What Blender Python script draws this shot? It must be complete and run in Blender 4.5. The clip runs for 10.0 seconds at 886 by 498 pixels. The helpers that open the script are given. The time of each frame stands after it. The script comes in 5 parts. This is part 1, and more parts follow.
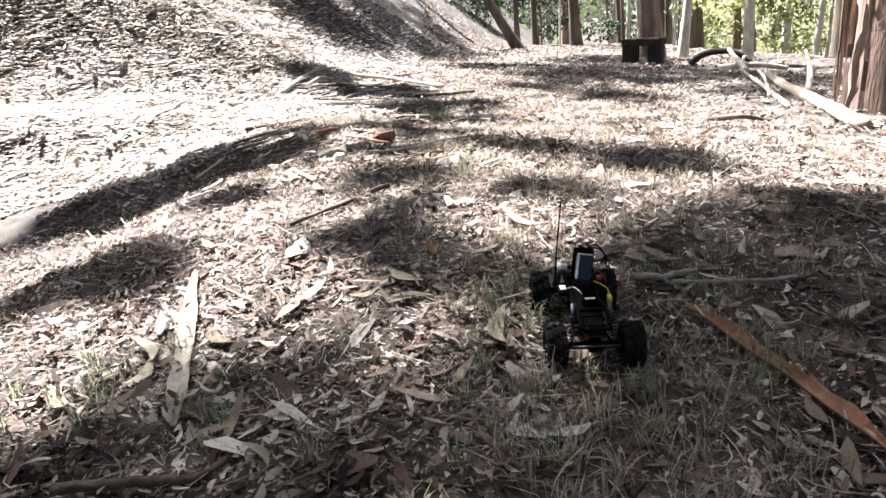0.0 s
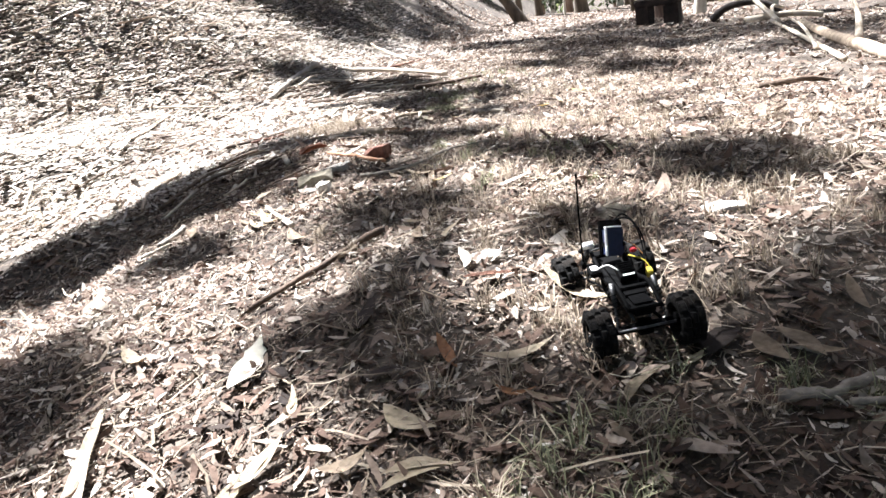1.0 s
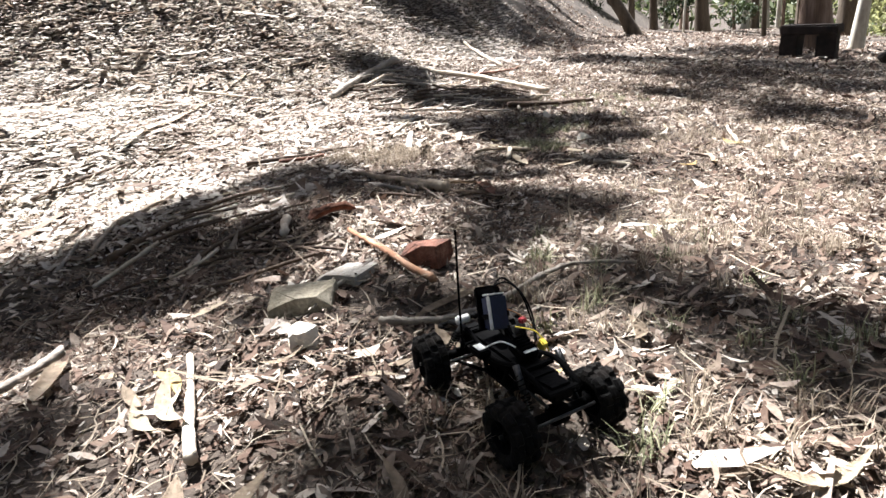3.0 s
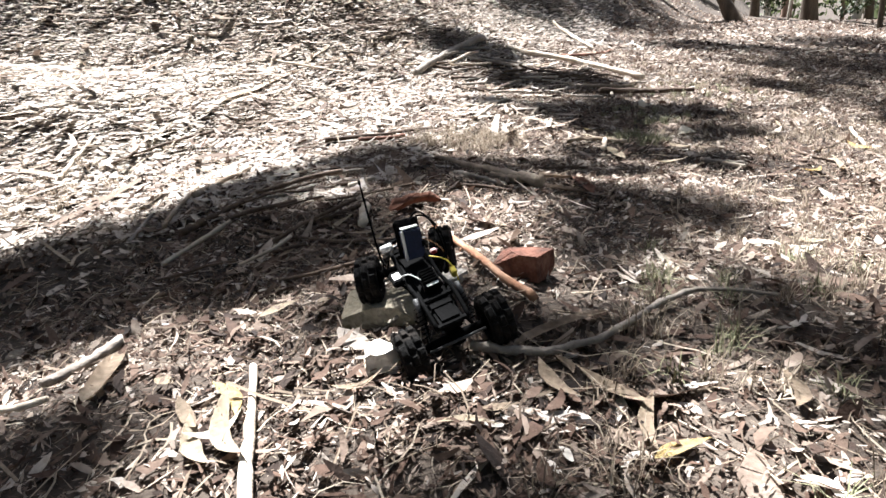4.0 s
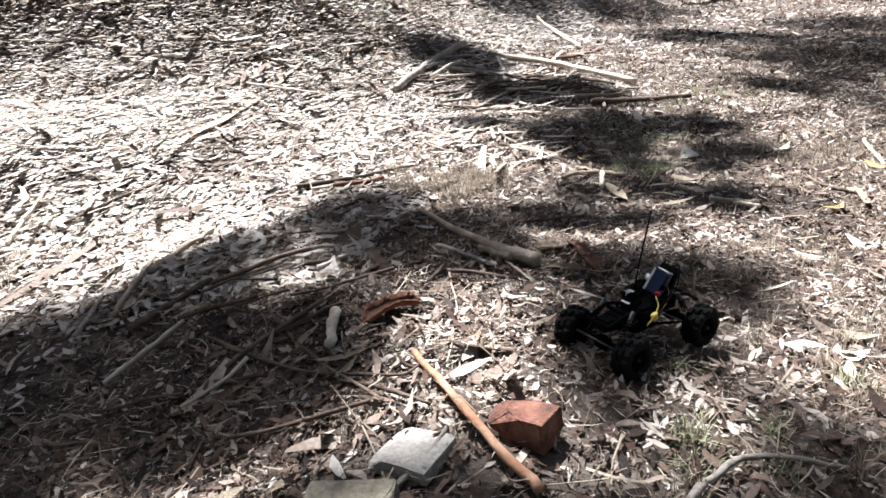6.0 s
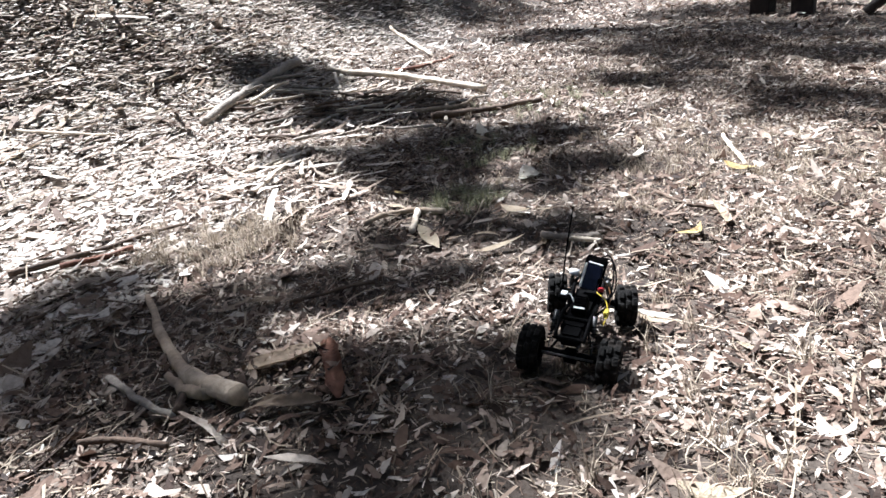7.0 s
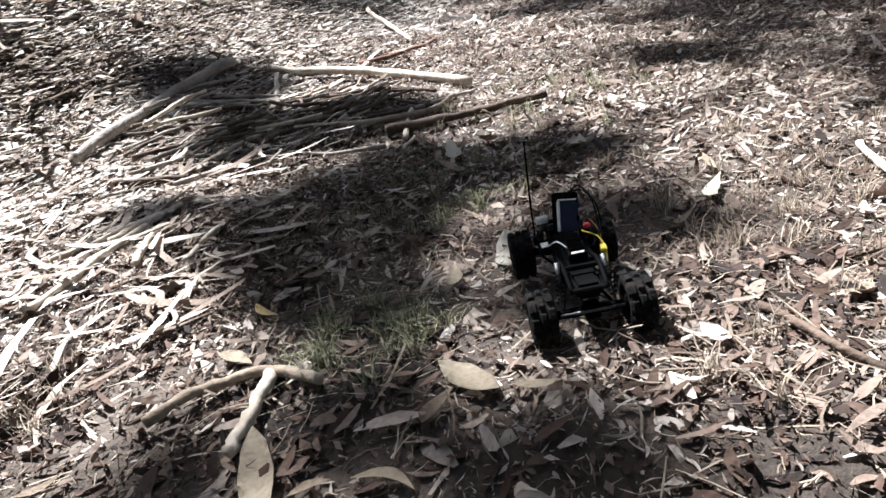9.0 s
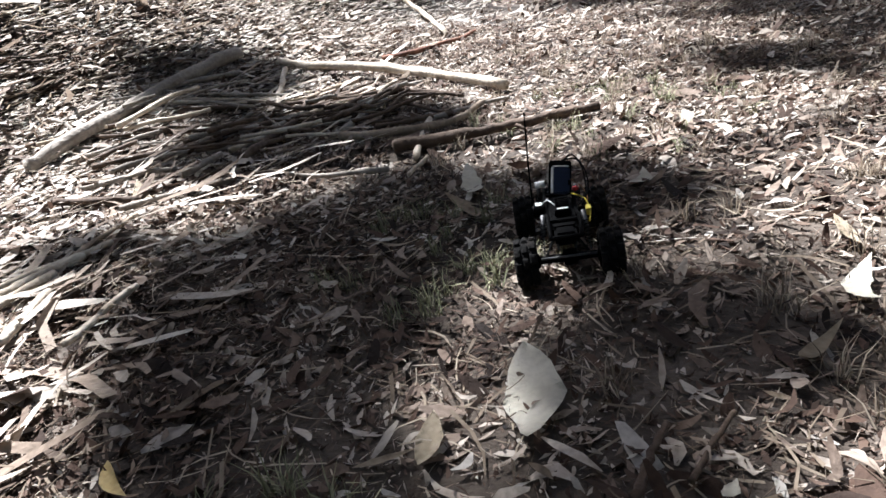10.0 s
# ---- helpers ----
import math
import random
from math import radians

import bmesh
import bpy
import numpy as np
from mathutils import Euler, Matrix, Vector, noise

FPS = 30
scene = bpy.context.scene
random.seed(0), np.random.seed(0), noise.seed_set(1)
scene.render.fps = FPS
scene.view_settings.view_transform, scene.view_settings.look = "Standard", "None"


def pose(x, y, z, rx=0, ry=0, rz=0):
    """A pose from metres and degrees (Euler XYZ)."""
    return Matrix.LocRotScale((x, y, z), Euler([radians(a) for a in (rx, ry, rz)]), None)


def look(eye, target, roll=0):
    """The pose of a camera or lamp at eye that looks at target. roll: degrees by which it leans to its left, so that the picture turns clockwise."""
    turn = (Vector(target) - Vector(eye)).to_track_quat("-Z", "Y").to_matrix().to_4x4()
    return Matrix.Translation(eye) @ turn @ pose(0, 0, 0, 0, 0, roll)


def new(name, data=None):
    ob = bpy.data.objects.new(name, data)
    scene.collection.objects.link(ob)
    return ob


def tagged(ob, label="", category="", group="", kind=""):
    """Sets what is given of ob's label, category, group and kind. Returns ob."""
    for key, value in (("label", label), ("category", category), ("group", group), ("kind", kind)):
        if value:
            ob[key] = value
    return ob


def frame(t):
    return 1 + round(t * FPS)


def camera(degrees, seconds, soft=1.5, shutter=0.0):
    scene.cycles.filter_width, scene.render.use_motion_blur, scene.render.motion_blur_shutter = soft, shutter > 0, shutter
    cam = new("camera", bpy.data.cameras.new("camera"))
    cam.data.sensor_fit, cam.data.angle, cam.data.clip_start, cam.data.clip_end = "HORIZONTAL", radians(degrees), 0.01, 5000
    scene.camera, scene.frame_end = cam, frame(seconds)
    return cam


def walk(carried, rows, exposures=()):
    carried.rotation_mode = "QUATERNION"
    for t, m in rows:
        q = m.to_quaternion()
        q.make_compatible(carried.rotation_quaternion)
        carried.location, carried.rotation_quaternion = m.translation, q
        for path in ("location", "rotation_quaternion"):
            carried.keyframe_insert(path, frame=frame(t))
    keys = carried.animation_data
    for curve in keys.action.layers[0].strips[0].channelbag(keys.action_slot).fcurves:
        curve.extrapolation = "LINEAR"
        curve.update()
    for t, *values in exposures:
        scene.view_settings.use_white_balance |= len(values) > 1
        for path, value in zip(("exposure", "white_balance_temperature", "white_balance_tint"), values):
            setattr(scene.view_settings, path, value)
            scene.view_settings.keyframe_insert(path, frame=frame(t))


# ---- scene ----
cam = camera(69.6, 10.0, soft=1.55)
# seconds, eye and aim in metres, roll in degrees
PATH = [
    (0, (0.038, 0.042, 0.724), (-0.043, 1.931, 0.07), -7.1),
    (0.5, (0.02, 0.367, 0.701), (-0.076, 2.257, 0.054), -8.6),
    (1, (0.056, 0.734, 0.729), (-0.096, 2.603, 0.034), -13.1),
    (1.5, (0.117, 0.916, 0.74), (-0.024, 2.781, 0.034), -10.3),
    (2, (0.042, 1.208, 0.736), (-0.07, 3.074, 0.026), -8.5),
    (2.5, (-0.039, 1.661, 0.759), (-0.201, 3.533, 0.074), -6.4),
    (2.7, (-0.035, 1.882, 0.728), (-0.268, 3.752, 0.057), -7.0),
    (3.8, (-0.092, 2.274, 0.733), (-0.651, 4.061, 0.028), -3.8),
    (4, (-0.147, 2.301, 0.723), (-0.706, 4.086, 0.016), -4.9),
    (4.5, (-0.218, 2.355, 0.692), (-0.794, 4.145, 0.009), -4.8),
    (5, (-0.297, 2.464, 0.72), (-0.874, 4.248, 0.025), -4.5),
    (5.2, (-0.316, 2.55, 0.735), (-0.902, 4.326, 0.026), -3.9),
    (6.3, (-0.099, 2.803, 0.942), (-0.585, 4.591, 0.188), -9.8),
    (6.5, (-0.022, 2.999, 0.872), (-0.460, 4.804, 0.130), -11.1),
    (7, (0.128, 3.429, 0.768), (-0.154, 5.261, 0.015), -11.3),
    (7.5, (0.123, 3.829, 0.703), (-0.048, 5.682, -0.028), -13.4),
    (8, (0.18, 4.147, 0.616), (-0.039, 6.012, -0.074), -14.1),
    (8.5, (0.289, 4.457, 0.604), (-0.082, 6.269, -0.156), -19.0),
    (9, (0.277, 4.746, 0.578), (-0.11, 6.549, -0.195), -16.1),
    (9.5, (0.245, 5.140, 0.567), (-0.216, 6.919, -0.222), -17.6),
    (10, (0.287, 5.351, 0.509), (-0.233, 7.126, -0.252), -15.2),
]
walk(cam, [(t, look(eye, target, roll)) for t, eye, target, roll in PATH],
     exposures=[(0.0, 3.35, 6250, 10), (2.5, 2.65, 6500, 10), (5.0, 2.57, 6400, 10), (7.0, 2.45, 6050, 10), (10.0, 2.38, 6200, 10)])

# ---- light ----
SUN = Vector((-0.32, 0.46, 1.0)).normalized()
world = bpy.data.worlds.new("world")
scene.world = world
world.use_nodes = True
wn = world.node_tree.nodes
sky = wn.new("ShaderNodeTexSky")
sky.sky_type, sky.sun_disc = "NISHITA", False
sky.air_density, sky.dust_density, sky.ozone_density = 0.8, 2.4, 0.8
sky.sun_elevation, sky.sun_rotation = math.asin(SUN.z), math.atan2(SUN.x, SUN.y)
wn["Background"].inputs["Strength"].default_value = 0.023
world.node_tree.links.new(sky.outputs["Color"], wn["Background"].inputs["Color"])
sun = new("sun", bpy.data.lights.new("sun", "SUN"))
sun.data.energy, sun.data.angle, sun.data.color = 5.0, radians(0.53), (0.985, 0.99, 1.0)
sun.matrix_world = look(SUN * 40, (0, 0, 0))


# ---- materials ----
def material(name, stops, scale=6.0, fine=60.0, rough=0.85, bump=0.3, metal=0.0, by="noise", stretch=(1, 1, 1), spec=0.3, grain=0.35, drift=0.0):
    """stops: colours from dark to light. by: what spreads them (noise, island, object)."""
    m = bpy.data.materials.new(name)
    m.use_nodes = True
    n, l = m.node_tree.nodes, m.node_tree.links
    b = n["Principled BSDF"]
    co = n.new("ShaderNodeTexCoord")
    mp = n.new("ShaderNodeMapping")
    mp.inputs["Scale"].default_value = stretch
    l.new(co.outputs["Object"], mp.inputs["Vector"])
    big, small = n.new("ShaderNodeTexNoise"), n.new("ShaderNodeTexNoise")
    big.inputs["Scale"].default_value, small.inputs["Scale"].default_value = scale, fine
    big.inputs["Detail"].default_value, small.inputs["Detail"].default_value = 5, 4
    for t in (big, small):
        l.new(mp.outputs["Vector"], t.inputs["Vector"])
    ramp = n.new("ShaderNodeValToRGB")
    e = ramp.color_ramp.elements
    while len(e) < len(stops):
        e.new(0.5)
    lo, hi = (0.3, 0.7) if by == "noise" else (0.0, 1.0)
    for k, c in enumerate(stops):
        e[k].position = lo + (hi - lo) * k / max(1, len(stops) - 1)
        e[k].color = (*c, 1)
    if by == "noise":
        l.new(big.outputs["Fac"], ramp.inputs["Fac"])
    elif by == "island":
        # each piece takes its own colour, and whole patches of ground run darker or paler
        patch = n.new("ShaderNodeMapRange")
        patch.inputs["From Min"].default_value, patch.inputs["From Max"].default_value = 0.35, 0.65
        patch.inputs["To Min"].default_value, patch.inputs["To Max"].default_value = -drift, drift
        l.new(big.outputs["Fac"], patch.inputs["Value"])
        add = n.new("ShaderNodeMath")
        add.use_clamp = True
        l.new(n.new("ShaderNodeNewGeometry").outputs["Random Per Island"], add.inputs[0])
        l.new(patch.outputs["Result"], add.inputs[1])
        l.new(add.outputs[0], ramp.inputs["Fac"])
    else:
        l.new(n.new("ShaderNodeObjectInfo").outputs["Random"], ramp.inputs["Fac"])
    mix = n.new("ShaderNodeMix")
    mix.data_type, mix.blend_type = "RGBA", "MULTIPLY"
    mix.inputs[0].default_value = grain
    gr = n.new("ShaderNodeValToRGB")
    gr.color_ramp.elements[0].position, gr.color_ramp.elements[1].position = 0.35, 0.62
    gr.color_ramp.elements[0].color = (0.25, 0.22, 0.2, 1)
    l.new(small.outputs["Fac"], gr.inputs["Fac"])
    l.new(ramp.outputs["Color"], mix.inputs[6])
    l.new(gr.outputs["Color"], mix.inputs[7])
    l.new(mix.outputs[2], b.inputs["Base Color"])
    b.inputs["Roughness"].default_value, b.inputs["Metallic"].default_value = rough, metal
    b.inputs["Specular IOR Level"].default_value = spec
    bp = n.new("ShaderNodeBump")
    bp.inputs["Strength"].default_value, bp.inputs["Distance"].default_value = bump, 0.01
    l.new(small.outputs["Fac"], bp.inputs["Height"])
    l.new(bp.outputs["Normal"], b.inputs["Normal"])
    return m


def thin(m, amount):
    """Lets light through a leaf."""
    n, l = m.node_tree.nodes, m.node_tree.links
    b, out = n["Principled BSDF"], n["Material Output"]
    tr, mx = n.new("ShaderNodeBsdfTranslucent"), n.new("ShaderNodeMixShader")
    l.new(b.inputs["Base Color"].links[0].from_socket, tr.inputs["Color"])
    mx.inputs[0].default_value = amount
    l.new(b.outputs[0], mx.inputs[1])
    l.new(tr.outputs[0], mx.inputs[2])
    l.new(mx.outputs[0], out.inputs[0])
    return m


SOIL = material("soil", [(0.025, 0.019, 0.015), (0.06, 0.046, 0.036), (0.12, 0.097, 0.078)], 3.5, 70, 0.95, 0.9)
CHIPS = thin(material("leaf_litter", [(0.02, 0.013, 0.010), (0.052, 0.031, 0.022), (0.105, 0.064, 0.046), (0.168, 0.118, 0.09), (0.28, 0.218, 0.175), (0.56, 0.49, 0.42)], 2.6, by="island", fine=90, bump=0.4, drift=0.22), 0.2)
# pale dry bark, its colour raised further to carry the bank's sunlight
BRIGHT = thin(material("sun_raised_bark_litter", [(0.2, 0.15, 0.12), (0.49, 0.43, 0.375), (0.63, 0.575, 0.515), (0.76, 0.715, 0.655)], 1.6, by="island", fine=80, bump=0.4, drift=0.22), 0.45)
STRIPS = thin(material("shed_bark_strips", [(0.09, 0.06, 0.045), (0.25, 0.19, 0.145), (0.45, 0.385, 0.32), (0.66, 0.60, 0.53)], 3, by="island", fine=70, bump=0.5, drift=0.15), 0.2)
STRAW = thin(material("dry_grass", [(0.10, 0.072, 0.052), (0.27, 0.215, 0.16), (0.48, 0.41, 0.32)], by="island", fine=50, bump=0.2), 0.3)
GREEN = material("grey_green_grass", [(0.12, 0.13, 0.07), (0.22, 0.22, 0.13), (0.33, 0.31, 0.2)], by="island", fine=50, bump=0.2)
TWIG = material("brown_twig_bark", [(0.035, 0.023, 0.016), (0.09, 0.06, 0.042), (0.16, 0.115, 0.085)], 8, 60, stretch=(1, 1, 1), bump=0.7)
GREY = material("weathered_grey_wood", [(0.14, 0.12, 0.1), (0.26, 0.225, 0.19), (0.36, 0.32, 0.28)], 8, 70, bump=0.6)
PALE = material("pale_peeled_wood", [(0.34, 0.27, 0.2), (0.52, 0.44, 0.35), (0.62, 0.56, 0.47)], 10, 70, bump=0.4)
TAN = material("tan_bark", [(0.17, 0.125, 0.09), (0.31, 0.24, 0.175), (0.42, 0.345, 0.27)], 9, 60, bump=0.5)
RED = material("red_brown_bark", [(0.075, 0.032, 0.022), (0.16, 0.072, 0.045), (0.27, 0.14, 0.095)], 9, 60, bump=0.5)
ORANGE = material("orange_brown_inner_bark", [(0.17, 0.075, 0.042), (0.33, 0.165, 0.095), (0.47, 0.29, 0.19)], 9, 60, bump=0.5, stretch=(1, 1, 1))
LPALE = material("pale_dry_leaf", [(0.33, 0.265, 0.185), (0.47, 0.395, 0.295)], 14, 90, 0.7, 0.3, grain=0.25)
LWHITE = material("bleached_bark_flake", [(0.6, 0.56, 0.47), (0.75, 0.71, 0.62)], 12, 80, 0.7, 0.3, grain=0.15)
LTAN = material("tan_dry_leaf", [(0.22, 0.165, 0.115), (0.38, 0.3, 0.22)], 14, 90, 0.75, 0.3)
LYEL = material("yellow_dry_leaf", [(0.42, 0.31, 0.13), (0.56, 0.44, 0.22)], 14, 90, 0.7, 0.3, grain=0.25)
LBRN = material("brown_dry_leaf", [(0.18, 0.08, 0.035), (0.34, 0.17, 0.08)], 14, 90, 0.7, 0.3)
GUM = thin(material("gum_leaves", [(0.06, 0.085, 0.035), (0.11, 0.135, 0.06), (0.18, 0.195, 0.095)], by="island", fine=40, bump=0.1, rough=0.55), 0.35)
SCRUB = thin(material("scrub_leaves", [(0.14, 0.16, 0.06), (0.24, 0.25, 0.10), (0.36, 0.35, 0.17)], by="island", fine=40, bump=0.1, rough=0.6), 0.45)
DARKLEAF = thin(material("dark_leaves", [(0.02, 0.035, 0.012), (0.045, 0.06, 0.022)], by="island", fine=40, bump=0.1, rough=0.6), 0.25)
BARKR = material("red_gum_bark", [(0.085, 0.055, 0.04), (0.19, 0.128, 0.095), (0.34, 0.25, 0.20)], 3, 22, stretch=(2.2, 2.2, 0.25), bump=1.0)
BARKW = material("smooth_white_bark", [(0.36, 0.33, 0.27), (0.52, 0.49, 0.42), (0.62, 0.6, 0.53)], 2.5, 18, stretch=(1, 1, 0.4), bump=0.3)
BARKD = material("dark_trunk_bark", [(0.05, 0.038, 0.028), (0.11, 0.085, 0.062), (0.17, 0.135, 0.1)], 3, 24, stretch=(2, 2, 0.3), bump=1.0)
SLEEPER = material("blackened_timber", [(0.012, 0.009, 0.008), (0.028, 0.02, 0.017), (0.05, 0.037, 0.03)], 5, 60, stretch=(1, 1, 1), bump=0.8)
BRICK = material("worn_red_brick", [(0.06, 0.028, 0.02), (0.145, 0.06, 0.04), (0.23, 0.115, 0.08)], 28, 140, 0.9, 0.6)
STONE = material("pale_sandstone", [(0.17, 0.145, 0.105), (0.27, 0.235, 0.175), (0.36, 0.32, 0.25)], 16, 110, 0.9, 0.6)
WSTONE = material("white_stone", [(0.5, 0.47, 0.42), (0.64, 0.61, 0.55)], 18, 110, 0.9, 0.5, grain=0.2)
GSTONE = material("grey_stone", [(0.26, 0.235, 0.21), (0.38, 0.35, 0.315)], 18, 110, 0.9, 0.5)


# ---- ground ----
def vnoise(x, y, size, seed):
    """Smooth noise of about -1 to 1 with lumps of that size."""
    u, v = np.asarray(x, float) / size, np.asarray(y, float) / size
    i, j = np.floor(u).astype(np.int64), np.floor(v).astype(np.int64)
    a, b = u - i, v - j
    a, b = a * a * (3 - 2 * a), b * b * (3 - 2 * b)

    def h(p, q):
        k = (p * 374761393 + q * 668265263 + seed * 974634777) & 0x7FFFFFFF
        k = ((k ^ (k >> 13)) * 1274126177) & 0x7FFFFFFF
        return ((k ^ (k >> 16)) & 0xFFFF) / 32767.5 - 1
    return (h(i, j) * (1 - a) + h(i + 1, j) * a) * (1 - b) + (h(i, j + 1) * (1 - a) + h(i + 1, j + 1) * a) * b


def rise(v, a, b):
    u = np.clip((np.asarray(v, float) - a) / (b - a), 0, 1)
    return u * u * (3 - 2 * u)


def smooth_ground(x, y):
    """The track falls gently to the right; a bank rises on the left and closes in ahead."""
    x, y = np.asarray(x, float), np.asarray(y, float)
    foot = -1.2 + 0.24 * np.maximum(0, y - 10)
    bank = 0.3 * np.log1p(np.exp(np.clip((foot - x) / 0.3, -30, 30)))
    bank = np.where(bank > 7, 7 + (bank - 7) * 0.2, bank)
    z = 0.02 - 0.11 * np.clip(x, -40, 6) + 0.5 * rise(y, 6.5, 10.3) * bank + 0.2 * rise(y, 10, 15) * np.minimum(bank, 3)
    hollow = 0.2 * np.log1p(np.exp(np.clip((-1.1 - np.maximum(x, -4)) / 0.2, -30, 30)))
    z = z + 0.08 * np.exp(-((x + 0.6) ** 2 / 0.25 + (y - 4.0) ** 2 / 0.4)) - 0.06 * rise(y, 4.4, 5.3) + 0.12 * rise(y, 7, 10) - 0.25 * hollow * (1 - rise(y, 4, 6))
    z = z + np.clip(0.075 + 0.11 * (x + 0.25), -0.09, 0.13) * rise(y, 1.0, 2.2) * (1 - rise(y, 3.5, 4.4)) * (1 - rise(x, 1.2, 3.0)) + 0.045 * np.exp(-((x - 0.3) / 0.5) ** 2 - ((y - 5.6) / 0.45) ** 2)
    z = z - 0.22 * np.maximum(0, np.minimum(x, 30) - 6) * rise(x, 5.5, 9)
    return z - 0.05 * np.clip(y - 24, 0, 60)


def G(x, y):
    x, y = np.asarray(x, float), np.asarray(y, float)
    return smooth_ground(x, y) + 0.02 * vnoise(x, y, 0.45, 1) + 0.008 * vnoise(x, y, 0.14, 2) + 0.05 * vnoise(x, y, 1.7, 3) * rise(abs(x), 0.9, 2.5)


def Z(x, y):
    return float(G(np.array([x]), np.array([y]))[0])


def mesh_from(name, verts, loops, sizes, mat, smooth=False):
    me = bpy.data.meshes.new(name)
    verts, loops, sizes = np.asarray(verts, np.float32), np.asarray(loops, np.int32), np.asarray(sizes, np.int32)
    me.vertices.add(len(verts))
    me.vertices.foreach_set("co", verts.ravel())
    me.loops.add(len(loops))
    me.loops.foreach_set("vertex_index", loops)
    me.polygons.add(len(sizes))
    me.polygons.foreach_set("loop_start", np.r_[0, np.cumsum(sizes)[:-1]].astype(np.int32))
    me.update(calc_edges=True)
    me.validate()
    if smooth:
        me.polygons.foreach_set("use_smooth", np.ones(len(me.polygons), bool))
    me.materials.append(mat)
    return me


def axis(parts):
    return np.concatenate([np.arange(a, b, s) for a, b, s in parts] + [[parts[-1][1]]])


xs = axis([(-300, -60, 30), (-60, -14, 3), (-14, -4, 0.4), (-4, 4, 0.06), (4, 14, 0.4), (14, 60, 3), (60, 300, 30)])
ys = axis([(-60, -4, 4), (-4, -0.6, 0.3), (-0.6, 10, 0.06), (10, 26, 0.3), (26, 80, 3), (80, 400, 30)])
gx, gy = np.meshgrid(xs, ys)
nx, ny = len(xs), len(ys)
q = (np.arange(ny - 1)[:, None] * nx + np.arange(nx - 1)[None, :]).ravel()
ground = new("ground", mesh_from("ground", np.stack([gx.ravel(), gy.ravel(), G(gx.ravel(), gy.ravel())], 1),
                                 np.stack([q, q + 1, q + nx + 1, q + nx], 1).ravel(), np.full(len(q), 4), SOIL, True))
tagged(ground, "brown forest soil under dry gum leaf litter", "ground", kind="structure")


# ---- litter ----
def turns(rng, n, tilt):
    """Random turns: any heading, tilted by about tilt radians."""
    a, p, r = rng.uniform(0, 2 * np.pi, n), rng.normal(0, tilt, n), rng.normal(0, tilt, n)
    ca, sa, cp, spn, cr, sr = np.cos(a), np.sin(a), np.cos(p), np.sin(p), np.cos(r), np.sin(r)
    ux = np.stack([ca * cp, sa * cp, spn], 1)
    side = np.stack([-sa * cr, ca * cr, sr], 1)
    up = np.cross(ux, side)
    return ux, side, up


def flakes(name, pos, length, width, mat, seed, tilt=0.25, curl=0.25, blunt=0.0, small=False):
    """Many small curled leaf- or chip-shaped flakes in one mesh. pos: centres; small: one face each."""
    rng = np.random.default_rng(seed)
    n = len(pos)
    ux, side, up = turns(rng, n, tilt)
    c = rng.normal(0, curl, n) * length
    tw = rng.normal(0, 0.25, n)
    bow = rng.normal(0, 0.5, n) * length
    if small:
        mid = pos + ux * (length * rng.uniform(-0.15, 0.2, n))[:, None]
        dip = up * (c * 0.12)[:, None]
        v = np.stack([pos - ux * (length * 0.5)[:, None] + dip, mid - side * (width * rng.uniform(0.35, 0.75, n))[:, None],
                      pos + ux * (length * 0.5)[:, None] + dip, mid + side * (width * rng.uniform(0.35, 0.75, n))[:, None]], 1).reshape(-1, 3)
        return mesh_from(name, v, np.arange(4 * n), np.full(n, 4), mat)
    rows = [(-0.5, blunt, 0.25), (-0.16, 0.5, 0.03), (0.2, 0.42, 0.04), (0.5, blunt, 0.25)]
    vs = []
    for u, w, k in rows:
        for s in (-1, 1):
            jit = 1 + rng.uniform(-0.3, 0.3, n)
            vs.append(pos + ux * (u * length * (1 + rng.uniform(-0.1, 0.1, n)))[:, None] + side * (s * w * width * jit + 0.0005 * s + bow * k)[:, None]
                      + up * (c * k * 0.5 + s * tw * width * w * 0.5)[:, None])
    v = np.stack(vs, 1).reshape(-1, 3)
    f = np.array([0, 1, 3, 2, 2, 3, 5, 4, 4, 5, 7, 6])
    loops = (np.arange(n)[:, None] * 8 + f[None, :]).ravel()
    return mesh_from(name, v, loops, np.full(n * 3, 4), mat)


def scatter(rng, n, x0, x1, y0, y1, lift):
    x, y = rng.uniform(x0, x1, n), rng.uniform(y0, y1, n)
    thick = 0.62 + 0.55 * vnoise(x, y, 0.28, 7) + 0.35 * vnoise(x, y, 0.9, 8)
    thick = thick - 0.5 * np.exp(-((x - 0.6) / 0.35) ** 2 - ((y - 6.75) / 0.4) ** 2)
    bare = rng.uniform(0, 1, n) > np.clip(thick, 0.3, 1)
    x[bare], y[bare] = x0 + (x1 - x0) * rng.uniform(0, 1, bare.sum()), y0 + (y1 - y0) * rng.uniform(0, 1, bare.sum())
    again = bare & (rng.uniform(0, 1, n) > 0.62 + 0.55 * vnoise(x, y, 0.28, 7) + 0.35 * vnoise(x, y, 0.9, 8))
    lift = np.where(again, lift * 0.2, lift)
    return np.stack([x, y, G(x, y) + rng.uniform(0.0, 1.0, n) ** 2 * lift + 0.004], 1)


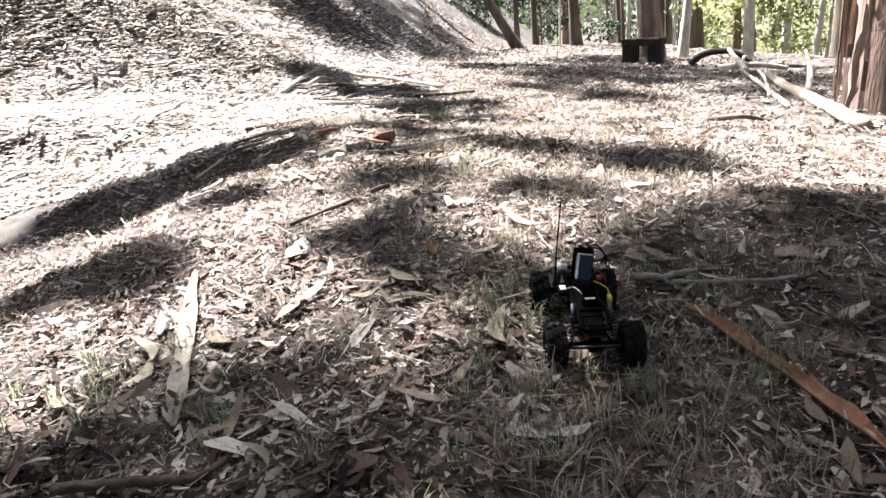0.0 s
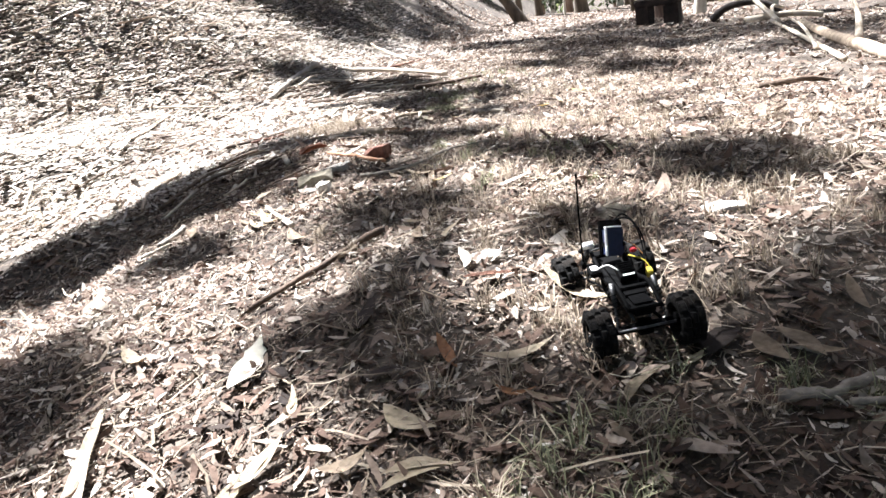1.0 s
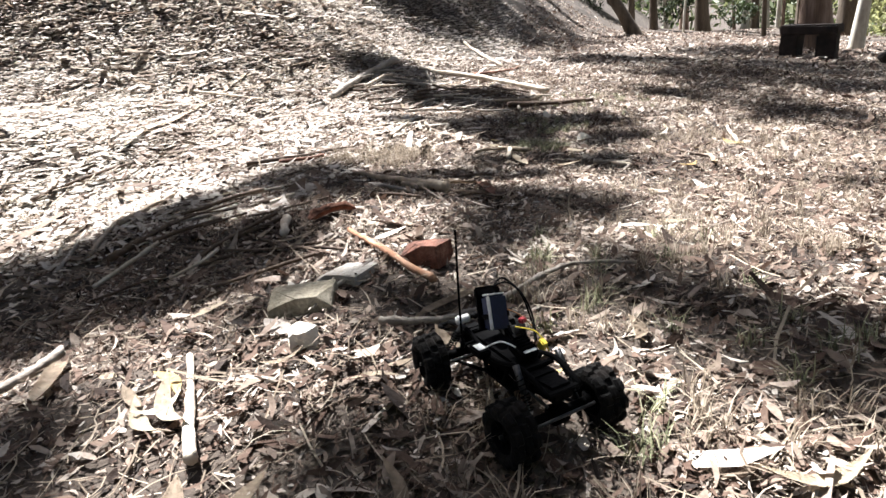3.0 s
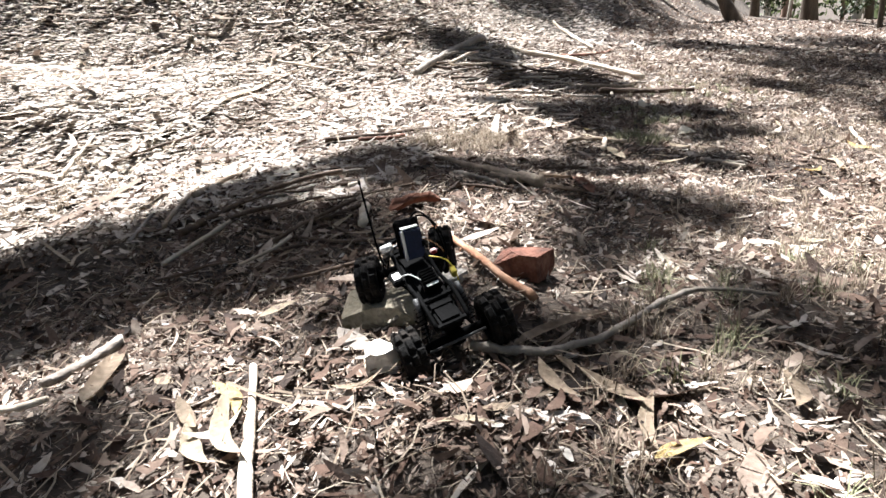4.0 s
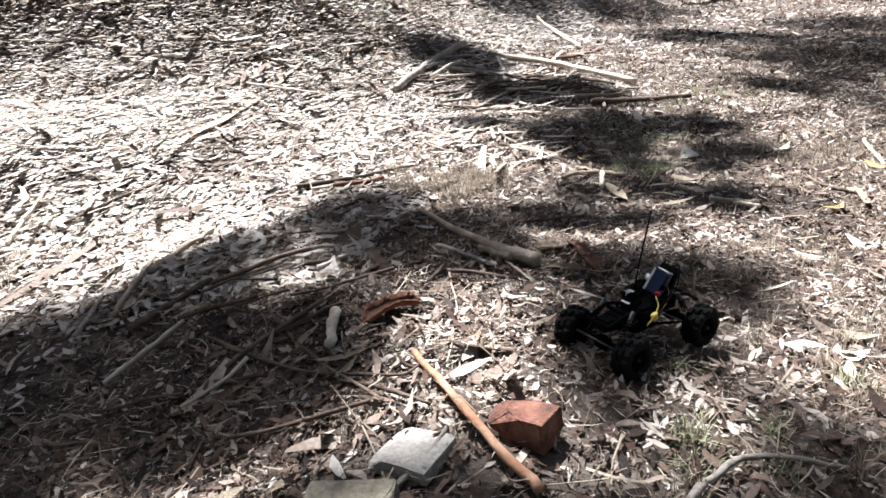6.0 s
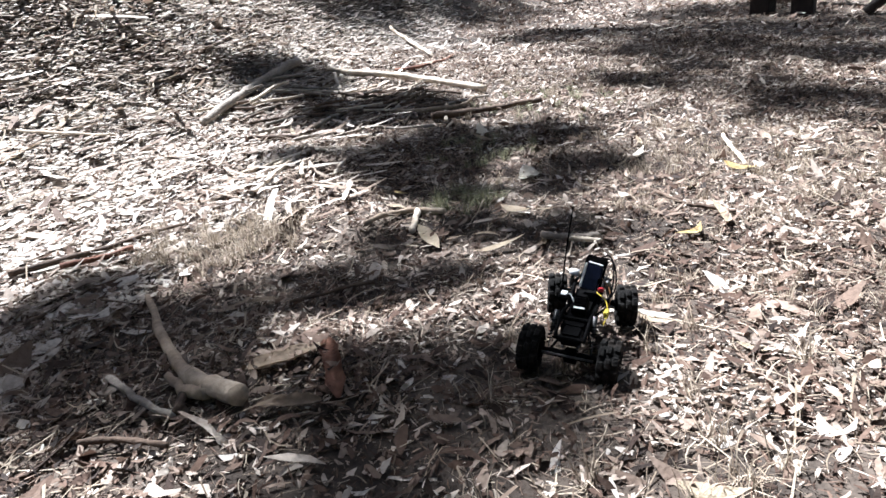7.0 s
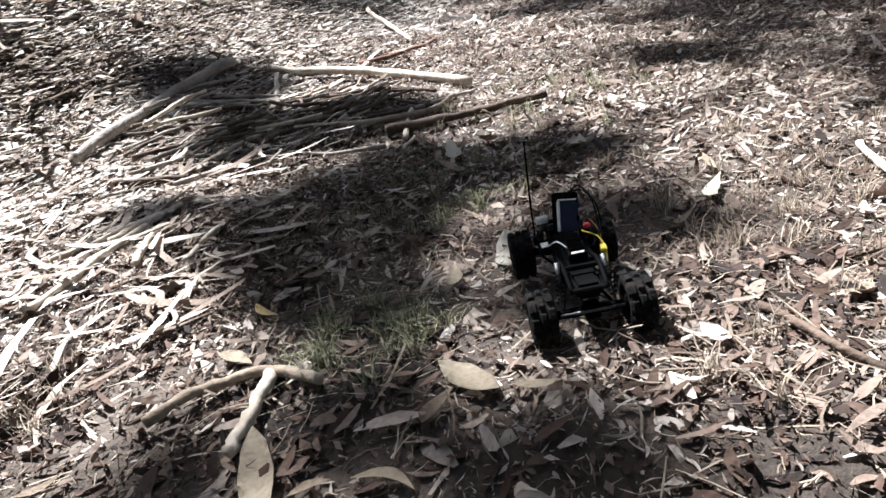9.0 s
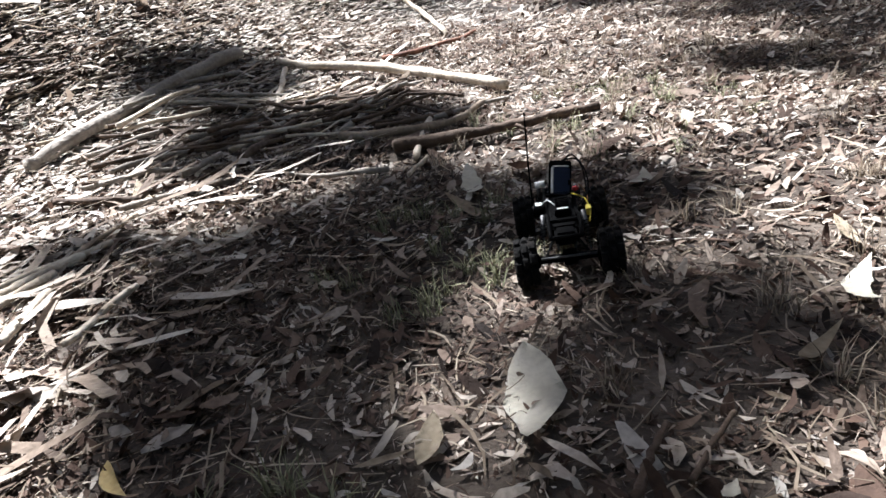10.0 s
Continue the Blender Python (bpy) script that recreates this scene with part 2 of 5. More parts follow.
def litter(name, label, mat, seed, zones, tilt=0.25, curl=0.3, blunt=0.12, small=False):
    """zones: count, x and y ranges, least and most length, width share, lift."""
    rng = np.random.default_rng(seed)
    pos, ln, wd = [], [], []
    for n, x0, x1, y0, y1, a, b, w, lift in zones:
        pos.append(scatter(rng, n, x0, x1, y0, y1, lift))
        s = a + (b - a) * rng.uniform(0, 1, n) ** 2
        ln.append(s)
        wd.append(s * w * rng.uniform(0.5, 1.4, n))
    ob = new(name, flakes(name, np.concatenate(pos), np.concatenate(ln), np.concatenate(wd), mat, seed + 1, tilt, curl, blunt, small))
    return tagged(ob, label, "leaf litter", kind="stuff")


litter("leaf_litter", "small brown and tan dry gum leaf fragments covering the ground", CHIPS, 11, [
    (64000, -2.6, 2.2, 0.3, 5.2, 0.010, 0.058, 0.30, 0.02), (50000, -2.6, 2.6, 5.2, 10, 0.012, 0.07, 0.28, 0.02),
    (18000, -0.5, 6, 10, 22, 0.03, 0.14, 0.3, 0.02), (12000, 2.0, 6, 2, 10, 0.02, 0.1, 0.3, 0.02),
    (7000, -6, 6, -4, 0.4, 0.03, 0.1, 0.3, 0.02), (12000, -2.5, 14, -8, 26, 0.05, 0.18, 0.3, 0.02), (5000, -14, -2.5, -8, 4, 0.05, 0.18, 0.3, 0.02)], 0.38, 0.6)
litter("crumbled_litter", "fine crumbled leaf and bark fragments between the dry leaves", CHIPS, 15, [
    (150000, -1.6, 1.3, 0.6, 6.8, 0.006, 0.026, 0.32, 0.01), (40000, -2.6, 2.6, 6.8, 10, 0.012, 0.045, 0.35, 0.012),
    (45000, -1.4, 1.2, 0.7, 6.6, 0.015, 0.05, 0.06, 0.016)], 0.5, 0.8, small=True)
litter("dry_leaves", "larger dry tan gum leaves strewn over the ground", CHIPS, 21, [
    (3400, -2.6, 2.2, 0.3, 9.5, 0.04, 0.11, 0.22, 0.022), (450, -6, -2.6, 3, 13, 0.06, 0.14, 0.26, 0.03)], 0.3, 0.5, 0.05)
litter("bank_litter", "bleached bark chips and dry leaves, colour raised for the sunny bank", BRIGHT, 31, [
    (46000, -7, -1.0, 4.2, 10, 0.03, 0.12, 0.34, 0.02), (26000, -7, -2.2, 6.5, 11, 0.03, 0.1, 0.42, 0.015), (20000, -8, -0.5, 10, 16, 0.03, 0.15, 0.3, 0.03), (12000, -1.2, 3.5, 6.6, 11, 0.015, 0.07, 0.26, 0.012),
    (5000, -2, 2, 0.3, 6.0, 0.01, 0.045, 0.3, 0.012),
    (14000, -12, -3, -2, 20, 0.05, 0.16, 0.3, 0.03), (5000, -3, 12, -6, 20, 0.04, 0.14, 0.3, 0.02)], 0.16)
litter("fine_twigs", "fine dry twigs and grass stems lying on the ground", STRAW, 41, [
    (15000, -2.2, 2.0, 0.3, 5.5, 0.02, 0.10, 0.025, 0.02), (2600, -2.2, 1.8, 0.3, 7.0, 0.08, 0.24, 0.018, 0.025), (13000, -3, 2.6, 5.5, 10.5, 0.03, 0.13, 0.03, 0.02), (5000, -6, -2, 4, 12, 0.06, 0.3, 0.04, 0.04),
    (5000, 1, 6, 2, 12, 0.05, 0.2, 0.04, 0.02)], 0.2, 0.5, 0.4)

# flat layers that whiten the bank: strong sun put into the chip colour
litter("bank_chips", "flat bleached leaf and bark chips on the bank, sunlight in their colour", BRIGHT, 35, [
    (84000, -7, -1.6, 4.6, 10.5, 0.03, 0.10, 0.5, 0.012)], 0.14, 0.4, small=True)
litter("far_bank_chips", "bleached chips flat on the upper bank, colour raised for sunlight", BRIGHT, 37, [
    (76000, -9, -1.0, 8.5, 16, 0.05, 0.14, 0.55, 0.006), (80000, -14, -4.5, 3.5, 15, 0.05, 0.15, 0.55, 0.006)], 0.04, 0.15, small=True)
litter("bark_strips", "long bleached strips of shed bark heaped on the bank", STRIPS, 71, [
    (1500, -3.4, -0.5, 5.6, 9.6, 0.08, 0.38, 0.09, 0.05), (2000, -7, -2.0, 4.5, 11, 0.1, 0.5, 0.1, 0.06), (200, -2.0, 1.2, 0.6, 5.6, 0.06, 0.13, 0.1, 0.012),
    (500, -2, 5, 9, 14, 0.12, 0.4, 0.08, 0.03)], 0.13, 0.2, 0.3)


def tufts(name, label, mat, seed, spots, blade=0.06, each=26):
    """Clumps of grass blades at spots of x, y, radius."""
    rng = np.random.default_rng(seed)
    v, loops = [], []
    for x, y, r, n in spots:
        for _ in range(n):
            a, d = rng.uniform(0, 6.28), r * math.sqrt(rng.uniform())
            cx, cy = x + d * math.cos(a), y + d * math.sin(a)
            z0 = Z(cx, cy)
            for _ in range(each):
                h, lean, w = blade * rng.uniform(0.4, 1.3), rng.uniform(0.2, 1.3), 0.0012
                a = rng.uniform(0, 6.28)
                ca, sa = math.cos(a), math.sin(a)
                bx, by = cx + rng.normal(0, 0.012), cy + rng.normal(0, 0.012)
                k = len(v)
                for u, s in ((0, 1), (0, -1), (0.6, -0.8), (0.6, 0.8), (1, 0)):
                    out = lean * h * u * u
                    v.append((bx + ca * out - sa * w * s, by + sa * out + ca * w * s, z0 + h * u * (1.2 - 0.5 * lean * u)))
                loops.append((k, k + 1, k + 2, k + 3, k + 4))
    f = np.array([l for t in loops for l in (t[0], t[1], t[2], t[3], t[3], t[2], t[4])])
    ob = new(name, mesh_from(name, np.array(v), f, np.tile([4, 3], len(loops)), mat))
    return tagged(ob, label, "grass", kind="stuff")


tufts("dry_grass", "short bleached dry grass tufts among the litter", STRAW, 51,
      [(-0.96, 5.44, 0.22, 60), (-1.0, 5.5, 0.35, 40), (0.9, 6.2, 0.7, 60), (0.6, 3.2, 0.8, 80), (0.5, 1.9, 0.7, 70), (0.3, 1.0, 0.26, 60), (0.1, 2.4, 0.7, 50), (-2.9, 4.8, 0.3, 30), (0.6, 4.4, 0.7, 50), (1.4, 5.5, 1.0, 60), (0.4, 8.0, 1.0, 60), (1.6, 3.2, 0.6, 40), (-3.8, 9.9, 0.35, 30)])
tufts("green_grass", "grey-green living grass tufts on the track", GREEN, 61,
      [(0.35, 1.35, 0.35, 34), (-0.15, 1.1, 0.4, 14), (-0.12, 5.75, 0.16, 24), (-0.05, 6.6, 0.3, 24), (0.3, 7.6, 0.5, 30), (0.3, 3.0, 0.3, 10), (-0.7, 1.2, 0.3, 14), (0.1, 3.6, 0.4, 16)], 0.055)


# ---- pieces lying on the ground ----
def part(name, bm, mat, parent=None, label="", smooth=False, m=None):
    me = bpy.data.meshes.new(name)
    bm.to_mesh(me)
    bm.free()
    if smooth:
        me.polygons.foreach_set("use_smooth", np.ones(len(me.polygons), bool))
    me.materials.append(mat)
    ob = new(name, me)
    ob.parent = parent
    if m is not None:
        ob.matrix_basis = m
    return tagged(ob, label) if label else ob


def tube(bm, pts, radii, segs=8, rough=0.0, seed=0, caps=True):
    """A bent tapered round bar through the points."""
    rng = random.Random(seed)
    pts = [Vector(p) for p in pts]
    rings = []
    for k, p in enumerate(pts):
        d = (pts[min(k + 1, len(pts) - 1)] - pts[max(k - 1, 0)]).normalized()
        s = d.orthogonal().normalized() if not rings else (side0 - d * side0.dot(d)).normalized()
        side0 = s
        o = d.cross(s)
        r = radii[k] if isinstance(radii, (list, tuple)) else radii
        rings.append([bm.verts.new(p + (s * math.cos(a) + o * math.sin(a)) * r * (1 + rng.uniform(-rough, rough)))
                      for a in (2 * math.pi * i / segs for i in range(segs))])
    for a, b in zip(rings, rings[1:]):
        for i in range(segs):
            bm.faces.new((a[i], a[(i + 1) % segs], b[(i + 1) % segs], b[i]))
    if caps:
        bm.faces.new(rings[0][::-1])
        bm.faces.new(rings[-1])
    return bm


def fine(pts, n=5):
    """More points along a bent line."""
    out = []
    for k in range(len(pts) - 1):
        p0, p1, p2, p3 = (Vector(pts[min(max(i, 0), len(pts) - 1)]) for i in (k - 1, k, k + 1, k + 2))
        for i in range(n):
            t = i / n
            out.append(0.5 * (2 * p1 + (p2 - p0) * t + (2 * p0 - 5 * p1 + 4 * p2 - p3) * t * t + (3 * p1 - p0 - 3 * p2 + p3) * t ** 3))
    return out + [Vector(pts[-1])]


COUNT = [0]


def stick(name, label, pts, r0, r1, mat):
    COUNT[0] += 1
    line = fine([(x, y, 0) for x, y in pts], 6)
    rng = random.Random(COUNT[0])
    n = len(line)
    ts = [k / (n - 1) for k in range(n)]
    rad = [1.05 * (r0 + (r1 - r0) * t) * rng.uniform(0.85, 1.12) for t in ts]
    bm = bmesh.new()
    c = line[n // 2].copy()
    zs = [Z(p.x, p.y) for p in line]
    zs = [max(z, zs[0] + (zs[-1] - zs[0]) * t - 0.01) for z, t in zip(zs, ts)]
    w = [Vector((p.x + rng.uniform(-1, 1) * r0 * 0.35, p.y + rng.uniform(-1, 1) * r0 * 0.35, z + r * 0.9 + 0.016)) for p, z, r in zip(line, zs, rad)]
    base = Vector((c.x, c.y, Z(c.x, c.y)))
    tube(bm, [p - base for p in w], rad, 8, 0.14, COUNT[0])
    if n > 8:
        for _ in range(rng.randint(0, 1)):
            k = rng.randint(2, n - 3)
            d = (w[k + 1] - w[k - 1]).normalized()
            o = Vector((-d.y, d.x, 0.25)) * rng.choice((-1, 1)) + d * 0.6
            ln = rng.uniform(1.5, 3.5) * r0
            tube(bm, [w[k] - base, w[k] - base + o * ln * 0.5, w[k] - base + o * ln + Vector((0, 0, -0.2 * ln))], [rad[k] * 0.5, rad[k] * 0.4, rad[k] * 0.2], 6, 0.1, k)
    ob = part(name, bm, mat, None, "", True)
    ob.location = base
    return tagged(ob, label, "stick" if "log" not in name else "log", "dead wood on the forest floor")


def bark(name, label, pts, width, mat, curl):
    COUNT[0] += 1
    rng = random.Random(COUNT[0])
    line = fine([(x, y, 0) for x, y in pts], 7)
    n = len(line)
    c = line[n // 2].copy()
    base = Vector((c.x, c.y, Z(c.x, c.y)))
    bm = bmesh.new()
    grid, m = [], 7
    for k, p in enumerate(line):
        d = (line[min(k + 1, n - 1)] - line[max(k - 1, 0)]).normalized()
        o = Vector((-d.y, d.x, 0))
        t = k / (n - 1)
        taper = min(1, 0.25 + 3.2 * min(t, 1 - t)) * rng.uniform(0.85, 1.1)
        row = []
        for i in range(m):
            s = 2 * i / (m - 1) - 1
            a = s * (0.4 + 1.3 * curl)
            off = o * (math.sin(a) / (0.4 + 1.3 * curl)) * width * 0.5 * taper * 1.15
            up = (1 - math.cos(a)) / (0.4 + 1.3 * curl) * width * 0.5 * taper
            x, y = p.x + off.x, p.y + off.y
            row.append(bm.verts.new(Vector((x, y, Z(p.x, p.y) + 0.020 + up + rng.uniform(-1, 1) * width * 0.02 + 0.02 * width * math.sin(9 * t + COUNT[0]))) - base))
        grid.append(row)
    for a, b in zip(grid, grid[1:]):
        for i in range(m - 1):
            bm.faces.new((a[i], a[i + 1], b[i + 1], b[i]))
    ret = bmesh.ops.solidify(bm, geom=bm.faces[:], thickness=min(0.004, width * 0.09))
    ob = part(name, bm, mat, None, "", True)
    ob.location = base
    return tagged(ob, label, "bark", "bark on the forest floor")


LEAF_WORDS = {"pale_dry_leaf": "pale dry gum leaf lying on the litter", "bleached_bark_flake": "white bleached flake of bark on the litter",
              "tan_dry_leaf": "tan dry gum leaf lying on the litter", "yellow_dry_leaf": "yellow dry gum leaf lying on the litter", "brown_dry_leaf": "curled brown dry leaf lying on the litter"}


def leaf(x0, y0, x1, y1, ratio, mat):
    COUNT[0] += 1
    rng = random.Random(COUNT[0])
    a, b = Vector((x0, y0, 0)), Vector((x1, y1, 0))
    d, c = b - a, (a + b) / 2
    ln = d.length
    d.normalize()
    o = Vector((-d.y, d.x, 0))
    base = Vector((c.x, c.y, Z(c.x, c.y)))
    bend, bow, n = rng.uniform(-0.2, 0.2), rng.uniform(0.05, 0.35), 10
    flake = mat is LWHITE
    bm, grid = bmesh.new(), []
    for k in range(n + 1):
        t = k / n
        w = max(0.03, math.sin(math.pi * t ** 0.85)) * ratio * ln * (0.5 if flake else 0.4) * (rng.uniform(0.8, 1.2) if flake else rng.uniform(0.9, 1.08))
        p = a + d * ln * t + o * bend * ln * math.sin(math.pi * t)
        z = Z(p.x, p.y) + 0.019 + bow * ln * 0.5 * (2 * t - 1) ** 2
        grid.append([bm.verts.new(p + o * w * s + Vector((0, 0, z + (0.25 * w * abs(s) if not flake else 0.1 * w * s))) - base) for s in (-1, -0.5, 0, 0.5, 1)])
    for r, s in zip(grid, grid[1:]):
        for i in range(4):
            bm.faces.new((r[i], r[i + 1], s[i + 1], s[i]))
    bmesh.ops.solidify(bm, geom=bm.faces[:], thickness=0.0012)
    name = "bark_flake" if flake else "dry_leaf"
    ob = part(name, bm, mat, None, "", True)
    ob.location = base
    return tagged(ob, LEAF_WORDS[mat.name], "bark" if flake else "leaf", "large dry leaves")


def stone(name, label, x, y, size, mat, seed, rz=0, sink=0.2, lift=0.0, chip=0.12):
    """A broken stone: a block cut by random planes."""
    rng = random.Random(seed)
    bm = bmesh.new()
    bmesh.ops.create_cube(bm, size=1)
    for _ in range(7):
        nrm = Vector((rng.uniform(-1, 1), rng.uniform(-1, 1), rng.uniform(-0.6, 1))).normalized()
        cut = bmesh.ops.bisect_plane(bm, geom=bm.verts[:] + bm.edges[:] + bm.faces[:], plane_co=nrm * (0.5 + chip * rng.uniform(0.2, 1.2)), plane_no=nrm, clear_outer=True)
        edges = [e for e in cut["geom_cut"] if isinstance(e, bmesh.types.BMEdge)]
        if edges:
            bmesh.ops.holes_fill(bm, edges=edges)
    bmesh.ops.bevel(bm, geom=bm.edges[:], offset=0.035, segments=2, affect="EDGES", clamp_overlap=True)
    bmesh.ops.scale(bm, vec=size, verts=bm.verts)
    for v in bm.verts:
        v.co += Vector((rng.uniform(-1, 1), rng.uniform(-1, 1), rng.uniform(-1, 1))) * size[2] * 0.02
    ob = part(name, bm, mat)
    ob.matrix_basis = pose(x, y, Z(x, y) + size[2] * (0.5 - sink) + lift, rng.uniform(-6, 6), rng.uniform(-6, 6), rz)
    return tagged(ob, label, "brick" if "brick" in name else "stone")




# sticks, bark and large leaves, one by one
stone("rock", "small white angular stone lying on the litter", -0.550, 3.184, (0.058, 0.05, 0.055), WSTONE, 4, 25)
stone("rock", "flat pale sandstone rock with a dark shaded front", -0.618, 3.363, (0.150, 0.085, 0.055), STONE, 8, 5)
stone("rock", "flat grey stone bedded in the litter", -0.552, 3.498, (0.12, 0.11, 0.03), GSTONE, 9, -15, 0.3)
stone("brick", "broken red clay brick lying on the litter", -0.368, 3.585, (0.118, 0.07, 0.058), BRICK, 14, -25, 0.1, 0, 0.05)
stone("rock", "flat grey-tan stone half bedded in grass", 0.039, 2.210, (0.07, 0.05, 0.025), GSTONE, 17, 10, 0.4)
stone("rock", "flat grey-tan stone half bedded in grass", 0.669, 2.335, (0.11, 0.07, 0.03), GSTONE, 18, -10, 0.4)
stone("rock", "flat grey-tan stone half bedded in grass", 0.384, 2.382, (0.09, 0.08, 0.03), STONE, 19, 30, 0.4)
stick("fallen_stick", "brown dead branch lying across the leaf litter", [(-0.259, 2.592), (-0.437, 2.375), (-0.570, 2.164)], 0.011, 0.006, TWIG)
stick("fallen_stick", "thin pale split stick beside the dead branch", [(-0.331, 2.481), (-0.395, 2.430), (-0.449, 2.395)], 0.006, 0.005, TAN)
stick("fallen_stick", "short grey stick lying among dry grass", [(0.551, 1.572), (0.706, 1.560), (0.882, 1.596)], 0.006, 0.005, GREY)
stick("fallen_stick", "dark dead branch at the foot of the slope", [(-0.641, 0.847), (-0.522, 0.862), (-0.434, 0.884), (-0.397, 0.953)], 0.010, 0.005, TWIG)
stick("fallen_stick", "grey branch lying in the shade of the track", [(0.455, 1.596), (0.532, 1.592), (0.629, 1.624)], 0.010, 0.007, GREY)
stick("fallen_stick", "straight pale peeled stick on the litter", [(-0.785, 3.151), (-0.683, 2.967), (-0.612, 2.840)], 0.006, 0.011, PALE)
stick("fallen_branch", "long curved thin grey branch on the ground", [(-0.402, 3.236), (-0.284, 3.247), (-0.181, 3.341), (-0.067, 3.524), (0.022, 3.600), (0.142, 3.577)], 0.009, 0.004, GREY)
stick("fallen_stick", "weathered grey branch half sunk in litter", [(-1.240, 3.108), (-1.209, 3.186), (-1.190, 3.276)], 0.010, 0.014, GREY)
stick("fallen_stick", "split reddish brown stick beside the brick", [(-0.631, 3.788), (-0.461, 3.583), (-0.323, 3.435)], 0.007, 0.010, ORANGE)
stick("fallen_branch", "thick pale forked branch lying on the litter", [(-0.987, 4.995), (-0.694, 4.585), (-0.544, 4.413), (-0.428, 4.352)], 0.008, 0.021, TAN)
stick("fallen_branch", "short limb of the pale forked branch", [(-0.500, 4.366), (-0.554, 4.387), (-0.622, 4.444)], 0.014, 0.008, TAN)
stick("fallen_stick", "grey brown stick lying beside the forked branch", [(-0.754, 4.459), (-0.624, 4.354), (-0.537, 4.309)], 0.008, 0.006, GREY)
stick("fallen_stick", "thin dark curved twig on the litter", [(-1.297, 3.960), (-0.915, 3.758), (-0.658, 3.704), (-0.605, 3.758)], 0.005, 0.003, TWIG)
stick("fallen_stick", "short white snapped stick on the litter", [(-0.902, 3.985), (-0.845, 3.821)], 0.013, 0.013, PALE)
stick("fallen_stick", "dark brown stick on shaded litter", [(-1.064, 3.900), (-0.984, 3.953), (-0.907, 4.045)], 0.009, 0.006, TWIG)
stick("fallen_stick", "weathered grey stick on shaded litter", [(-1.953, 4.129), (-1.990, 4.293), (-2.165, 4.628)], 0.009, 0.006, GREY)
stick("fallen_stick", "dark thick stick on shaded litter", [(-1.713, 4.137), (-1.625, 4.219), (-1.537, 4.362)], 0.014, 0.010, TWIG)
stick("fallen_stick", "pale stick on the sunlit bank", [(-3.007, 4.860), (-3.097, 5.083), (-3.189, 5.335)], 0.011, 0.008, PALE)
stick("fallen_stick", "dark stick at the edge of the bank", [(-1.685, 5.323), (-1.451, 5.443), (-1.172, 5.650)], 0.012, 0.008, TWIG)
stick("fallen_stick", "tan curved stick on the shaded bank", [(-1.902, 4.488), (-1.896, 4.707), (-1.854, 4.865)], 0.014, 0.008, TAN)
stick("fallen_stick", "thin dark stick at the top of the shaded hollow", [(-1.118, 4.023), (-0.878, 3.793), (-0.646, 3.621)], 0.005, 0.004, TWIG)
stick("fallen_stick", "thick brown stick beside the hollow", [(-1.867, 4.231), (-1.922, 4.427), (-2.071, 4.788)], 0.010, 0.008, TAN)
stick("fallen_stick", "short pale stick on the sunlit track", [(0.160, 5.335), (0.241, 5.276), (0.330, 5.243)], 0.009, 0.008, PALE)
stick("fallen_stick", "dark forked stick across the track", [(0.559, 5.711), (0.645, 5.527), (0.719, 5.491), (0.796, 5.478)], 0.007, 0.006, TWIG)
stick("fallen_branch", "pale bent dead branch on shaded litter", [(-0.453, 5.526), (-0.381, 5.599), (-0.284, 5.653), (-0.170, 5.600)], 0.010, 0.010, TAN)
stick("fallen_stick", "short pale snapped stick leaning on the bent branch", [(-0.275, 5.444), (-0.277, 5.532), (-0.277, 5.637)], 0.011, 0.011, PALE)
stick("fallen_stick", "grey stick lying across the shaded track", [(0.157, 5.322), (0.242, 5.282), (0.331, 5.270)], 0.011, 0.010, GREY)
stick("fallen_stick", "dark thin stick on the shaded track", [(0.266, 5.858), (0.287, 5.919), (0.314, 5.999)], 0.006, 0.004, TWIG)
stick("fallen_stick", "thin brown stick on the shaded track", [(0.326, 5.883), (0.356, 5.946), (0.393, 6.010)], 0.004, 0.003, TWIG)
stick("fallen_stick", "long thin pale stick on the sunlit slope", [(-1.065, 6.408), (-1.051, 6.521), (-1.016, 6.633)], 0.013, 0.010, PALE)
stick("fallen_stick", "long thin pale stick on the sunlit slope", [(-0.880, 6.216), (-0.921, 6.360), (-0.958, 6.521)], 0.011, 0.009, PALE)
stick("fallen_stick", "long thin pale stick on the sunlit slope", [(-0.730, 6.212), (-0.742, 6.330), (-0.731, 6.440)], 0.008, 0.007, PALE)
stick("fallen_stick", "long thin tan stick on the sunlit slope", [(-1.039, 6.526), (-1.052, 6.700), (-1.046, 6.908)], 0.008, 0.006, TAN)
stick("fallen_log", "pale peeled bark log lying across the slope", [(-1.347, 8.775), (-0.683, 8.556), (-0.065, 8.110)], 0.020, 0.024, PALE)
stick("fallen_log", "brown dead branch lying across the slope", [(-0.633, 7.577), (-0.334, 7.549), (-0.206, 7.664), (-0.113, 7.944)], 0.016, 0.010, TAN)
stick("fallen_log", "dark brown rotten log lying on the slope", [(-0.381, 7.390), (-0.101, 7.475), (0.109, 7.542), (0.304, 7.603)], 0.020, 0.014, TWIG)
stick("fallen_log", "dark grey weathered log on the bank", [(-1.861, 7.432), (-1.814, 7.697), (-1.723, 8.217), (-1.590, 8.819)], 0.028, 0.032, GREY)
stick("fallen_stick", "pale diagonal stick on the bank", [(-1.155, 11.128), (-0.910, 10.642), (-0.552, 9.600)], 0.022, 0.016, PALE)
stick("fallen_stick", "reddish brown curved stick on the slope", [(-0.829, 9.015), (-0.578, 9.045), (-0.372, 9.641)], 0.016, 0.010, RED)
